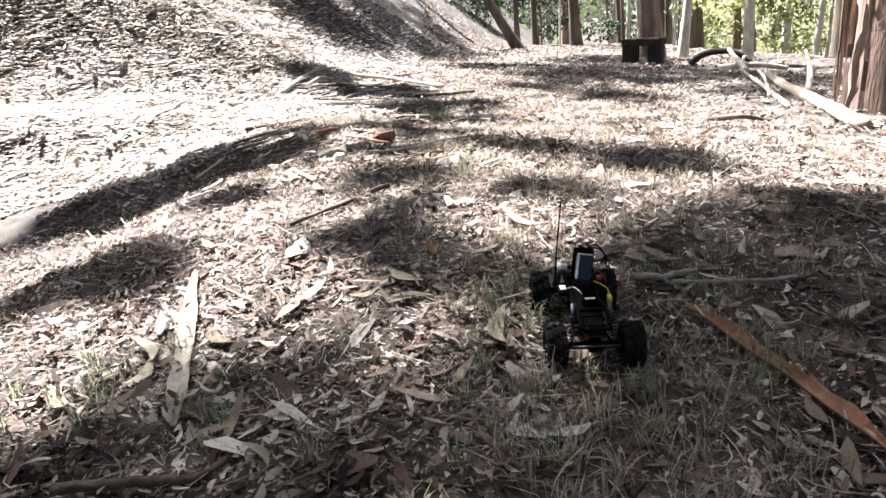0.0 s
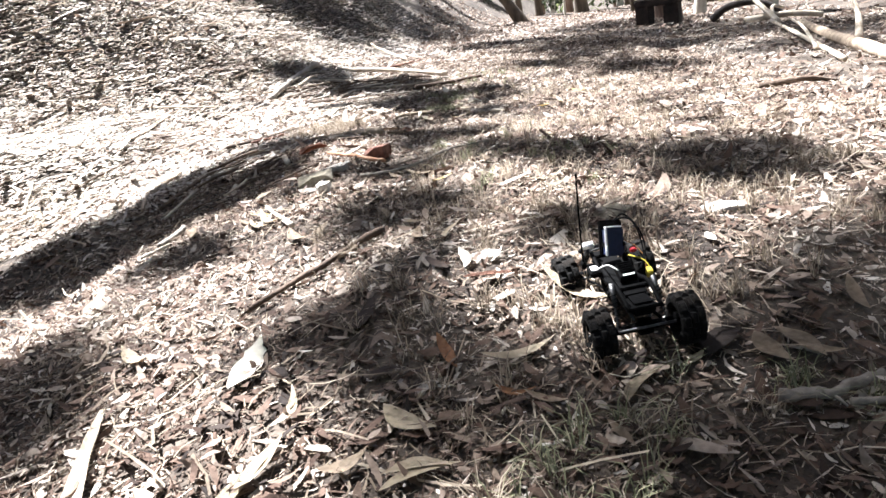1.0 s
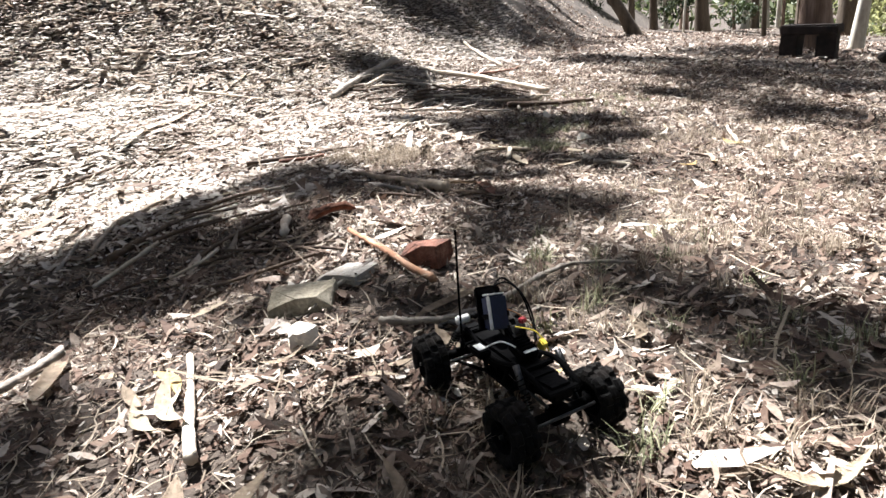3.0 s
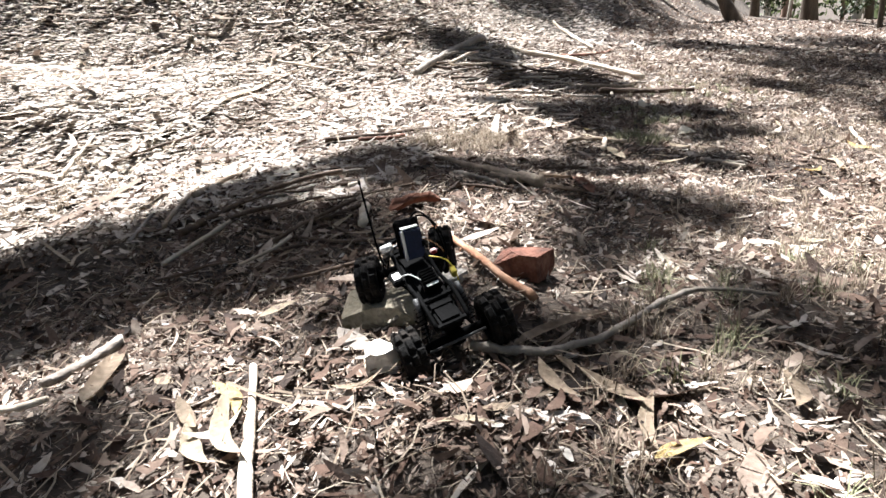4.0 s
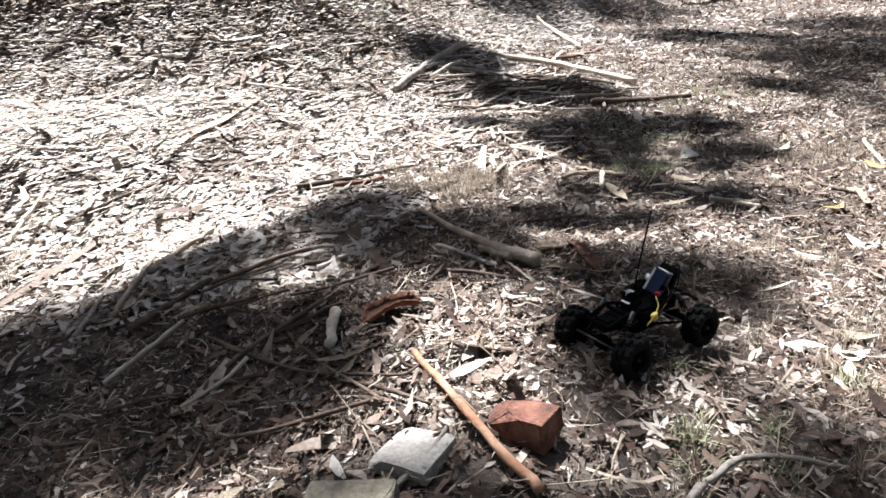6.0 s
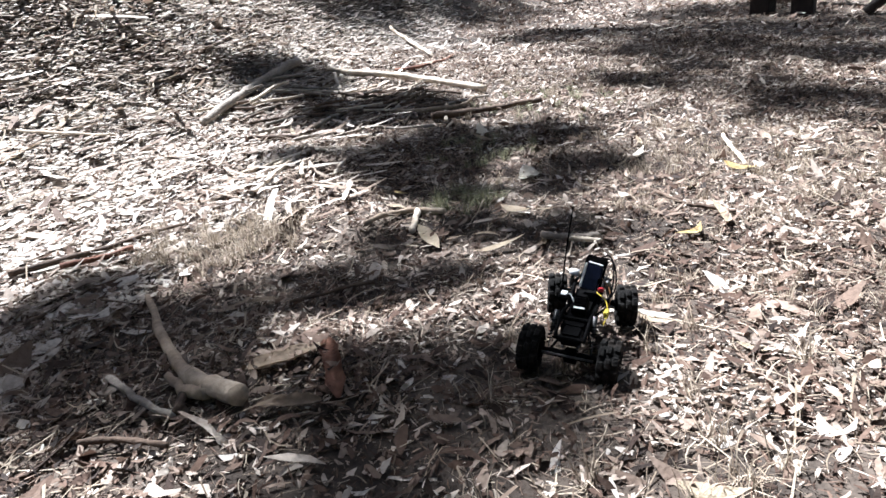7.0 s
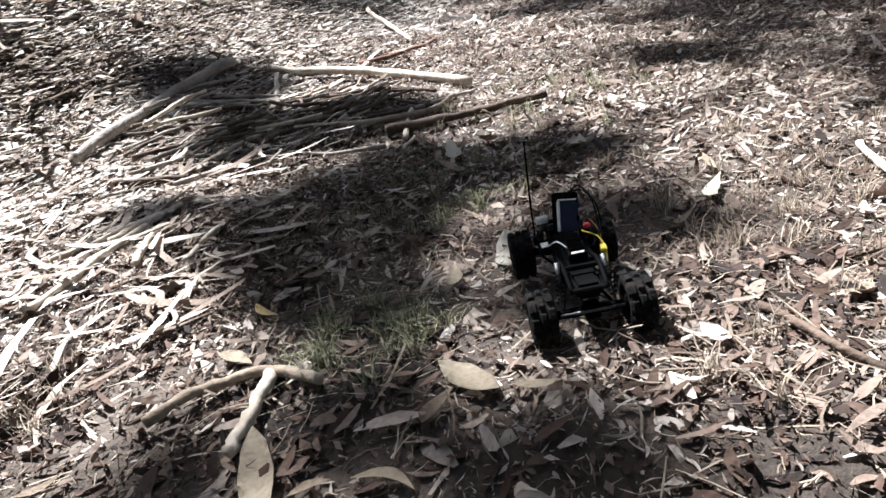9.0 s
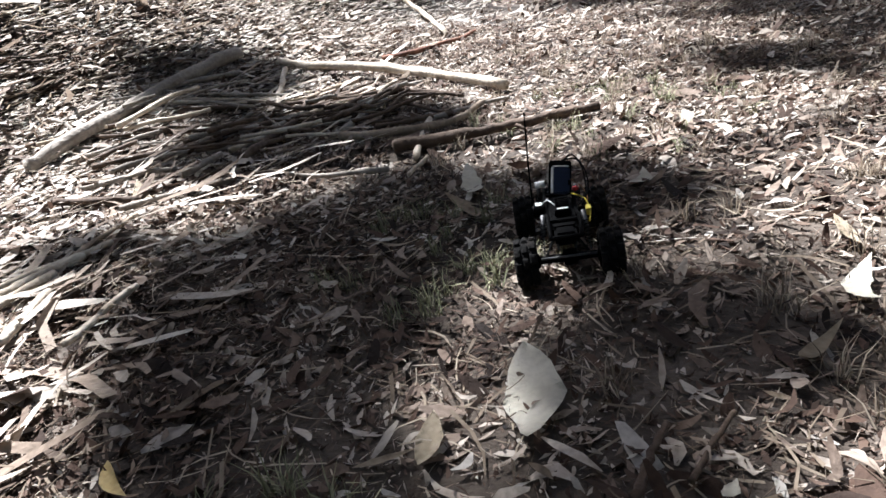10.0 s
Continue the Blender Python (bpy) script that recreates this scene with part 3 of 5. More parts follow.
stick("fallen_stick", "pale short stick standing in the litter pile", [(-1.087, 8.063), (-1.167, 8.320), (-1.260, 8.637)], 0.014, 0.014, PALE)
stick("fallen_stick", "brown stick heaped in the litter", [(-0.932, 7.365), (-0.932, 7.611), (-0.915, 7.971)], 0.016, 0.012, TWIG)
stick("fallen_stick", "dark stick in the brush heap", [(-1.059, 8.116), (-0.822, 8.139), (-0.529, 8.098)], 0.010, 0.010, TWIG)
stick("fallen_stick", "pale brown stick in the brush heap", [(-0.976, 8.153), (-0.913, 8.339), (-0.832, 8.471)], 0.014, 0.011, TAN)
stick("fallen_stick", "brown stick on the slope below the heap", [(-1.267, 7.403), (-1.261, 7.588), (-1.187, 7.739)], 0.010, 0.008, TWIG)
stick("fallen_stick", "thin pale stick on the sunlit slope", [(-1.197, 6.301), (-1.099, 6.512), (-0.978, 6.696)], 0.012, 0.010, PALE)
stick("fallen_stick", "thin pale stick on the sunlit slope", [(-1.045, 5.993), (-1.026, 6.221), (-1.013, 6.522)], 0.010, 0.010, PALE)
stick("fallen_stick", "dark stick on sunlit litter", [(-1.506, 5.347), (-1.388, 5.370), (-1.287, 5.439)], 0.012, 0.010, RED)
stick("fallen_stick", "pale curved stick on the sunlit track", [(1.091, 6.549), (1.059, 6.294), (1.030, 6.066)], 0.010, 0.008, PALE)
stick("fallen_stick", "thin dark stick on the sunlit bank", [(-2.797, 5.014), (-2.695, 5.233), (-2.474, 5.502)], 0.012, 0.008, TWIG)
stick("fallen_stick", "thin pale stick on the sunlit bank", [(-3.099, 7.244), (-2.706, 7.165), (-2.319, 7.160)], 0.012, 0.008, PALE)
bark("bark_strip", "long pale dry strip of curled bark", [(-0.785, 1.833), (-0.649, 1.395), (-0.583, 1.187), (-0.531, 1.030)], 0.042, PALE, 0.5)
bark("bark_strip", "long reddish brown curled strip of gum bark", [(0.545, 1.464), (0.662, 1.185), (0.710, 0.951)], 0.052, ORANGE, 0.8)
bark("bark_strip", "brown curled piece of bark with pale edge", [(-0.796, 3.910), (-0.749, 3.987), (-0.678, 4.022)], 0.075, RED, 0.9)
bark("bark_strip", "broad pale sunlit strip of bark", [(-2.640, 5.687), (-2.703, 6.317), (-2.700, 7.031)], 0.062, PALE, 0.3)
bark("bark_strip", "pale strip of bark higher on the bank", [(-2.728, 7.211), (-2.757, 7.496), (-2.749, 7.786)], 0.05, PALE, 0.3)
bark("bark_strip", "wide tan bark sheet lying flat", [(-0.460, 4.460), (-0.399, 4.514), (-0.356, 4.608)], 0.06, TAN, 0.4)
bark("bark_strip", "dark curled bark standing on the litter", [(-0.358, 4.641), (-0.302, 4.495), (-0.266, 4.388)], 0.045, RED, 0.6)
bark("bark_strip", "pale bark strip lying in the litter", [(-0.333, 3.257), (-0.273, 3.351), (-0.181, 3.438)], 0.026, TAN, 0.4)
bark("bark_strip", "pale curled bark on the bank", [(-1.066, 3.039), (-1.093, 3.118), (-1.152, 3.235)], 0.045, TAN, 0.6)
bark("bark_strip", "tan bark strip on the shaded slope", [(-0.381, 5.995), (-0.362, 6.057), (-0.336, 6.118)], 0.020, TAN, 0.4)
bark("bark_strip", "grey brown bark strip on dry grass", [(-0.024, 2.105), (0.033, 2.095), (0.090, 2.084)], 0.018, RED, 0.4)
bark("bark_strip", "tan dry bark at the end of the forked branch", [(-0.402, 4.343), (-0.350, 4.357), (-0.294, 4.375)], 0.04, TAN, 0.4)
leaf(0.536, 0.986, 0.577, 0.926, 0.43, LPALE)
leaf(0.650, 1.108, 0.642, 1.013, 0.36, LTAN)
leaf(0.653, 0.977, 0.599, 0.849, 0.25, LTAN)
leaf(0.538, 1.263, 0.597, 1.232, 0.47, LTAN)
leaf(0.107, 1.406, 0.098, 1.251, 0.31, LPALE)
leaf(-0.019, 1.122, 0.026, 1.214, 0.31, LTAN)
leaf(-0.449, 1.459, -0.371, 1.596, 0.27, LPALE)
leaf(-0.173, 1.510, -0.067, 1.514, 0.30, LPALE)
leaf(-0.849, 1.190, -0.755, 1.098, 0.31, LPALE)
leaf(-0.348, 1.100, -0.317, 1.029, 0.34, LWHITE)
leaf(-0.693, 1.172, -0.696, 1.306, 0.35, LPALE)
leaf(-0.797, 1.417, -0.683, 1.275, 0.18, LPALE)
leaf(-0.770, 1.546, -0.715, 1.403, 0.20, LPALE)
leaf(0.151, 2.029, 0.293, 1.865, 0.19, LPALE)
leaf(0.529, 1.770, 0.569, 1.670, 0.42, LTAN)
leaf(-0.391, 0.980, -0.324, 0.900, 0.22, LPALE)
leaf(-0.604, 1.424, -0.513, 1.348, 0.37, LTAN)
leaf(-0.008, 1.790, 0.140, 1.801, 0.25, LPALE)
leaf(-0.088, 1.878, -0.051, 1.758, 0.25, LBRN)
leaf(0.013, 1.703, 0.084, 1.673, 0.30, LBRN)
leaf(0.061, 1.666, 0.131, 1.619, 0.27, LTAN)
leaf(-0.408, 1.521, -0.348, 1.624, 0.38, LPALE)
leaf(-0.284, 1.544, -0.200, 1.575, 0.43, LTAN)
leaf(-0.179, 1.478, -0.054, 1.521, 0.26, LPALE)
leaf(-0.183, 1.675, -0.090, 1.604, 0.45, LPALE)
leaf(-0.493, 1.779, -0.477, 1.975, 0.28, LWHITE)
leaf(-0.386, 1.648, -0.360, 1.757, 0.26, LPALE)
leaf(0.493, 1.769, 0.518, 1.673, 0.51, LTAN)
leaf(0.540, 1.731, 0.615, 1.689, 0.39, LTAN)
leaf(0.733, 1.897, 0.709, 1.782, 0.26, LTAN)
leaf(0.218, 1.599, 0.305, 1.690, 0.24, LPALE)
leaf(0.179, 1.575, 0.207, 1.512, 0.29, LTAN)
leaf(-0.028, 2.245, -0.019, 2.129, 0.24, LWHITE)
leaf(-0.842, 2.053, -0.747, 1.973, 0.33, LPALE)
leaf(0.194, 2.818, 0.358, 2.877, 0.19, LPALE)
leaf(0.247, 2.743, 0.346, 2.785, 0.28, LPALE)
leaf(-0.213, 2.654, -0.119, 2.584, 0.26, LTAN)
leaf(-0.140, 2.529, -0.116, 2.385, 0.25, LTAN)
leaf(-0.510, 2.707, -0.479, 2.827, 0.34, LTAN)
leaf(-0.609, 2.801, -0.517, 2.686, 0.34, LTAN)
leaf(-0.059, 2.348, -0.017, 2.487, 0.16, LPALE)
leaf(0.189, 2.519, 0.271, 2.432, 0.24, LTAN)
leaf(-0.309, 2.850, -0.266, 2.693, 0.16, LTAN)
leaf(-0.219, 3.192, -0.109, 3.131, 0.27, LTAN)
leaf(-0.809, 3.001, -0.705, 2.903, 0.26, LPALE)
leaf(-0.779, 3.067, -0.649, 2.915, 0.21, LPALE)
leaf(-0.286, 3.218, -0.209, 3.126, 0.27, LTAN)
leaf(-0.262, 3.242, -0.227, 3.194, 0.35, LTAN)
leaf(-0.835, 3.097, -0.737, 3.016, 0.28, LYEL)
leaf(-0.868, 3.047, -0.778, 2.972, 0.27, LTAN)
leaf(-0.791, 2.958, -0.731, 3.028, 0.23, LWHITE)
leaf(-0.352, 3.072, -0.309, 3.096, 0.50, LTAN)
leaf(-0.408, 3.029, -0.318, 3.042, 0.21, LPALE)
leaf(-0.108, 3.019, -0.034, 3.076, 0.32, LYEL)
leaf(-0.106, 3.175, -0.101, 3.039, 0.21, LTAN)
leaf(-0.886, 3.339, -0.830, 3.412, 0.41, LPALE)
leaf(-0.784, 3.401, -0.756, 3.422, 0.81, LPALE)
leaf(-0.970, 3.112, -0.917, 3.096, 0.61, LPALE)
leaf(-0.609, 3.095, -0.532, 3.144, 0.21, LTAN)
leaf(-0.784, 3.697, -0.759, 3.774, 0.28, LPALE)
leaf(-1.043, 3.695, -1.058, 3.786, 0.32, LTAN)
leaf(0.088, 3.270, 0.085, 3.160, 0.29, LTAN)
leaf(-0.942, 3.830, -0.923, 3.927, 0.30, LPALE)
leaf(-0.865, 3.762, -0.729, 3.796, 0.21, LPALE)
leaf(-0.599, 3.816, -0.562, 3.876, 0.28, LTAN)
leaf(-1.551, 4.132, -1.410, 4.135, 0.47, LPALE)
leaf(-0.521, 3.795, -0.501, 3.903, 0.24, LTAN)
leaf(-0.489, 3.809, -0.449, 3.838, 0.70, LPALE)
leaf(0.245, 4.019, 0.323, 4.040, 0.45, LWHITE)
leaf(0.335, 4.787, 0.423, 4.744, 0.29, LPALE)
leaf(-0.731, 4.801, -0.657, 4.966, 0.29, LTAN)
leaf(-1.533, 4.711, -1.484, 4.774, 0.53, LPALE)
leaf(-0.397, 3.938, -0.347, 4.034, 0.24, LTAN)
leaf(0.346, 4.809, 0.434, 4.780, 0.27, LWHITE)
leaf(0.284, 4.179, 0.382, 4.149, 0.42, LPALE)
leaf(0.511, 4.609, 0.581, 4.574, 0.36, LPALE)
leaf(0.952, 6.106, 1.065, 6.013, 0.45, LYEL)
leaf(-0.685, 4.926, -0.577, 4.960, 0.37, LTAN)
leaf(-0.260, 5.504, -0.168, 5.283, 0.28, LPALE)
leaf(0.030, 5.619, 0.139, 5.506, 0.44, LPALE)
leaf(0.025, 5.455, 0.063, 5.543, 0.38, LTAN)
leaf(0.147, 5.535, 0.232, 5.521, 0.30, LPALE)
leaf(-0.054, 5.157, 0.105, 5.296, 0.20, LPALE)
leaf(0.128, 5.238, 0.160, 5.330, 0.28, LTAN)
leaf(-0.408, 5.715, -0.324, 5.674, 0.42, LPALE)
leaf(-0.589, 5.378, -0.534, 5.425, 0.36, LTAN)
leaf(0.552, 5.274, 0.651, 5.361, 0.34, LYEL)
leaf(0.731, 5.519, 0.718, 5.325, 0.19, LPALE)
leaf(0.446, 5.642, 0.482, 5.589, 0.45, LWHITE)
leaf(-0.154, 5.357, -0.098, 5.381, 0.36, LTAN)
leaf(-0.070, 5.380, 0.026, 5.347, 0.23, LPALE)
leaf(0.689, 5.731, 0.765, 5.783, 0.33, LPALE)
leaf(0.131, 6.173, 0.154, 5.940, 0.35, LWHITE)
leaf(0.021, 6.015, 0.022, 5.911, 0.45, LPALE)
leaf(-0.066, 5.916, 0.007, 5.955, 0.21, LPALE)
leaf(0.496, 6.113, 0.586, 6.231, 0.22, LPALE)
leaf(-0.093, 7.120, -0.026, 6.900, 0.26, LWHITE)
leaf(0.339, 6.894, 0.383, 7.002, 0.37, LWHITE)
leaf(0.697, 6.605, 0.705, 6.495, 0.26, LPALE)
leaf(0.700, 6.440, 0.661, 6.282, 0.24, LWHITE)
leaf(0.477, 6.984, 0.569, 6.950, 0.22, LPALE)
leaf(-0.236, 6.641, -0.140, 6.639, 0.19, LPALE)
leaf(-0.675, 6.714, -0.613, 6.776, 0.32, LWHITE)
leaf(-0.832, 6.919, -0.703, 7.052, 0.37, LTAN)
leaf(-0.408, 5.911, -0.335, 5.850, 0.26, LYEL)
leaf(-0.128, 6.921, -0.009, 6.713, 0.20, LTAN)
leaf(-1.216, 7.173, -1.042, 7.008, 0.24, LPALE)
leaf(0.433, 6.047, 0.470, 6.029, 0.31, LTAN)
leaf(0.152, 5.916, 0.183, 5.884, 0.31, LTAN)
leaf(0.352, 5.863, 0.371, 5.892, 0.43, LWHITE)
leaf(-0.518, 6.000, -0.476, 6.029, 0.44, LTAN)
leaf(-0.281, 6.845, -0.229, 6.884, 0.39, LPALE)


# ---- bench and fallen log ----
def block(bm, size, at=(0, 0, 0), rz=0, bevel=0.006, rough=0.0, seed=0, rx=0, ry=0):
    rng = random.Random(seed)
    got = bmesh.ops.create_cube(bm, size=1)["verts"]
    bmesh.ops.scale(bm, vec=size, verts=got)
    if bevel:
        edges = list({e for v in got for e in v.link_edges})
        new_v = bmesh.ops.bevel(bm, geom=edges, offset=bevel, segments=2, affect="EDGES", clamp_overlap=True)["verts"]
        got = list({v for v in new_v} | {v for v in got if v.is_valid})
    if rough:
        for v in got:
            v.co += Vector((rng.uniform(-1, 1), rng.uniform(-1, 1), rng.uniform(-1, 1))) * rough
    bmesh.ops.transform(bm, matrix=pose(*at, rx, ry, rz), verts=got)
    return bm


def bench(x, y, rz):
    z = min(Z(x - 0.3, y), Z(x + 0.3, y)) - 0.03
    top = new("bench")
    top.matrix_basis = pose(x, y, z, 0, 3, rz)
    for k, s in enumerate((-1, 1)):
        part("post", block(bmesh.new(), (0.24, 0.25, 0.40), (s * 0.24, 0, 0.18), 4 * s, 0.015, 0.006, k), SLEEPER, top)
    part("seat", block(bmesh.new(), (0.76, 0.27, 0.13), (0, 0, 0.44), 0, 0.018, 0.006, 5), SLEEPER, top)
    return tagged(top, "low blackened timber sleeper bench beside the track", "bench")


bench(3.6, 12.3, -38)


def trunk_line(x, y, h, lean, seed, bend=0.05):
    rng = random.Random(seed)
    z = Z(x, y) - 0.15
    return [(lean[0] * t * h + bend * h * 0.2 * math.sin(3 * t + seed), lean[1] * t * h + bend * h * 0.2 * rng.uniform(-1, 1) * t, t * h) for t in [k / 10 for k in range(11)]], z


def crown_mesh(name, clumps, count, size, mat, seed, spray=0.75):
    """Leaves spread through egg-shaped clumps: x, y, z, radius, flatness."""
    rng = np.random.default_rng(seed)
    tot = sum(c[3] ** 2 for c in clumps)
    pos = []
    for x, y, z, r, flat in clumps:
        n = int(count * r * r / tot)
        d = rng.normal(0, 1, (n, 3))
        d *= (rng.uniform(0.1, 1, n) ** 0.5 * np.where(rng.uniform(0, 1, n) < 0.12, rng.uniform(1, 1.5, n), 1) / np.linalg.norm(d, axis=1))[:, None]
        twig = rng.integers(0, n // 22 + 1, n)
        d = np.where(rng.uniform(0, 1, (n, 1)) < spray, d[twig] + rng.normal(0, 0.13, (n, 3)), d)
        pos.append(np.array([x, y, z]) + d * r * np.array([1, 1, flat]))
    pos = np.concatenate(pos)
    ln = size * rng.uniform(0.6, 1.3, len(pos))
    return flakes(name, pos, ln, ln * 0.36, mat, seed + 1, 0.8, 0.6, small=True)


def tree(label, x, y, h, r, mat, seed, lean=(0, 0), clumps=(), leaves=1500, leaf_size=0.12, leaf_mat=None, flare=1.5, rough=0.05):
    top = new("gum_tree")
    line, z = trunk_line(x, y, h, lean, seed)
    top.location = (x, y, z)
    bm = bmesh.new()
    rad = [r * (1 - 0.6 * k / 10) * (1 + (flare - 1) * math.exp(-k * 2.2)) for k in range(11)]
    pts = fine(line, 4)
    rr = [rad[min(10, k // 4)] + (rad[min(10, k // 4 + 1)] - rad[min(10, k // 4)]) * (k % 4) / 4 for k in range(len(pts))]
    tube(bm, pts, rr, 14, rough, seed)
    low = [i for i in range(len(pts)) if pts[i].z > 0.3 * h] or [len(pts) - 1]
    nodes = [(pts[i], rr[i] * 0.45) for i in low]
    left = [Vector(c[:3]) for c in clumps]
    while left:
        tip, (near, nr) = min(((t_, n_) for t_ in left for n_ in nodes), key=lambda p: (p[0] - p[1][0]).length)
        left.remove(tip)
        d = tip - near
        mid = near + d * 0.5 + Vector((0, 0, 0.1 * d.length)) + Vector((d.y, -d.x, 0)) * 0.12 * math.sin(seed + len(left))
        tr = max(0.008, nr * 0.55)
        tube(bm, fine([near, mid, tip], 4), [nr + (tr - nr) * i / 8 for i in range(9)], 7, 0.06, seed + len(left))
        nodes += [(mid, (nr + tr) / 2), (tip, tr)]
    part("trunk", bm, mat, top, "", True)
    if clumps and leaf_mat:
        ob = new("crown", crown_mesh("crown", clumps, leaves, leaf_size, leaf_mat, seed))
        ob.parent = top
    return tagged(top, label, "tree", "trees in the gum forest")


def ribbons(bm, r, h, n, seed):
    """Loose strips of hanging bark round a trunk."""
    rng = random.Random(seed)
    for _ in range(n):
        a, z0, ln, w = rng.uniform(0, 6.28), rng.uniform(0.2, h), rng.uniform(0.4, 1.4), rng.uniform(0.02, 0.07)
        prev = None
        for k in range(6):
            t = k / 5
            rr = r * (1.02 + 0.10 * t * t * rng.uniform(0, 1))
            c, s = a + rng.uniform(-0.03, 0.03), w / r / 2
            row = [bm.verts.new((rr * math.cos(c + u), rr * math.sin(c + u), z0 + ln * (0.5 - t))) for u in (-s, 0, s)]
            if prev:
                for i in (0, 1):
                    bm.faces.new((prev[i], prev[i + 1], row[i + 1], row[i]))
            prev = row
    bmesh.ops.solidify(bm, geom=bm.faces[:], thickness=0.006)
    return bm


# trees that stand in view
big = tree("massive gum trunk with red-brown fibrous bark in strips", 4.05, 6.15, 9, 0.36, BARKR, 71, (0.01, 0.0), flare=1.25, rough=0.07)
part("hanging_bark", ribbons(bmesh.new(), 0.39, 2.6, 60, 5), BARKR, big, "loose hanging strips of pale bark")
tree("gum tree with reddish-brown trunk behind the bench", 4.15, 13.6, 11, 0.2, BARKR, 72, (-0.02, 0))
tree("slender leaning pale gum trunk behind the bench", 4.95, 13.9, 11, 0.085, BARKW, 73, (0.12, 0))
tree("smooth white-barked gum tree", 5.95, 13.0, 12, 0.095, BARKW, 74, (0.0, 0), flare=1.15)
tree("dark gum trunk at the far edge of the clearing", 3.2, 23.5, 12, 0.1, BARKD, 75, (-0.03, 0))
tree("dark gum trunk at the far edge of the clearing", 4.4, 23.0, 12, 0.17, BARKD, 76, (-0.05, 0))
tree("dark gum trunk at the far edge of the clearing", 2.5, 24.5, 12, 0.09, BARKD, 77, (0.02, 0))
tree("dark leaning gum trunk at the top of the bank", 2.1, 19.0, 6, 0.14, BARKD, 78, (-0.5, 0.1))

rng0 = random.Random(5)
for k in range(64):
    d = rng0.uniform(17, 46)
    a = radians(rng0.uniform(3, 46))
    x, y = d * math.sin(a), d * math.cos(a)
    if x < 3.5 and d < 30:
        continue
    r = rng0.choice((0.05, 0.07, 0.09, 0.12, 0.2)) * (0.6 if d < 26 else 1)
    white = rng0.random() < 0.4
    tree("slim pale gum trunk in the forest behind" if white else "slim brown gum trunk in the forest behind", x, y, 14, r, BARKW if white else rng0.choice((BARKD, BARKR)), 100 + k,
         (rng0.uniform(-0.08, 0.08), 0), flare=1.2)

# the far woods: scrub in front, tree crowns behind
rw = np.random.default_rng(8)
far = []
for k in range(70):
    d, a = rw.uniform(20, 44), radians(rw.uniform(19, 52))
    far.append((d * math.sin(a), d * math.cos(a), float(smooth_ground(d * math.sin(a), d * math.cos(a))) + rw.uniform(0.2, 2.6), rw.uniform(0.7, 1.7), 0.8))
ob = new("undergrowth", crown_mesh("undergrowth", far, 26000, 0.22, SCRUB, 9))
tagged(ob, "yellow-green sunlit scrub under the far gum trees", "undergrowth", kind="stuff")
far = []
for k in range(60):
    d, a = rw.uniform(40, 75), radians(rw.uniform(-30, 62))
    far.append((d * math.sin(a), d * math.cos(a), rw.uniform(-4, 9), rw.uniform(3, 6), 0.8))
ob = new("far_woods", crown_mesh("far_woods", far, 36000, 0.75, GUM, 19))
tagged(ob, "distant green gum forest", "forest", kind="stuff")
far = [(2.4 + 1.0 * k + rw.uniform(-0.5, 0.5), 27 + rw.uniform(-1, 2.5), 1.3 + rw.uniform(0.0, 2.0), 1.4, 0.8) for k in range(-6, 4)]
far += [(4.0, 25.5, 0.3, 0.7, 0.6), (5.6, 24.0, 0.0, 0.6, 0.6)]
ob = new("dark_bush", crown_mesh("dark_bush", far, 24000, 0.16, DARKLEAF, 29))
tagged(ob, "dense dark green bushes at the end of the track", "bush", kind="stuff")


# fallen log with its roots beside the track
def log(label, pts, radii, mat, seed):
    bm = bmesh.new()
    base = Vector((pts[0][0], pts[0][1], Z(*pts[0][:2])))
    line = fine([Vector((x, y, Z(x, y) + h)) - base for x, y, h in pts], 5)
    n = len(line)
    rad = [radii[0] + (radii[1] - radii[0]) * k / (n - 1) for k in range(n)]
    tube(bm, line, rad, 10, 0.12, seed)
    ob = part("fallen_log", bm, mat, None, "", True)
    ob.location = base
    return tagged(ob, label, "log", "dead wood on the forest floor")


log("long weathered grey fallen log beside the track", [(3.0, 4.75, 0.03), (3.45, 6.0, 0.04), (3.9, 7.6, 0.04), (4.4, 9.2, 0.03)], (0.065, 0.045), TAN, 1)
log("bleached white broken branch rising from the log", [(3.85, 7.1, 0.05), (4.08, 7.5, 0.22), (4.2, 7.85, 0.45)], (0.04, 0.016), PALE, 2)
log("pale bleached branch lying beside the log", [(3.2, 6.2, 0.03), (3.7, 7.8, 0.05), (4.3, 9.8, 0.06)], (0.025, 0.018), PALE, 3)
log("thin bleached branch lying against the log", [(3.35, 6.9, 0.03), (3.9, 8.2, 0.12), (4.2, 9.1, 0.1)], (0.018, 0.012), PALE, 8)
log("white bleached forked branch beside the bench", [(4.35, 9.7, 0.03), (4.45, 10.2, 0.16), (4.5, 10.7, 0.3)], (0.045, 0.03), PALE, 4)
log("white bleached fork of the broken branch", [(4.42, 10.0, 0.1), (4.62, 10.4, 0.22), (4.85, 10.6, 0.16)], (0.03, 0.018), PALE, 9)
log("black charred branch arching over the ground", [(4.15, 11.4, 0.03), (4.35, 11.3, 0.2), (4.75, 11.1, 0.24), (5.05, 10.9, 0.02)], (0.065, 0.035), SLEEPER, 5)
log("white bleached branch lying by the charred one", [(4.3, 10.6, 0.03), (4.8, 10.3, 0.1), (5.2, 10.2, 0.05)], (0.05, 0.035), PALE, 6)
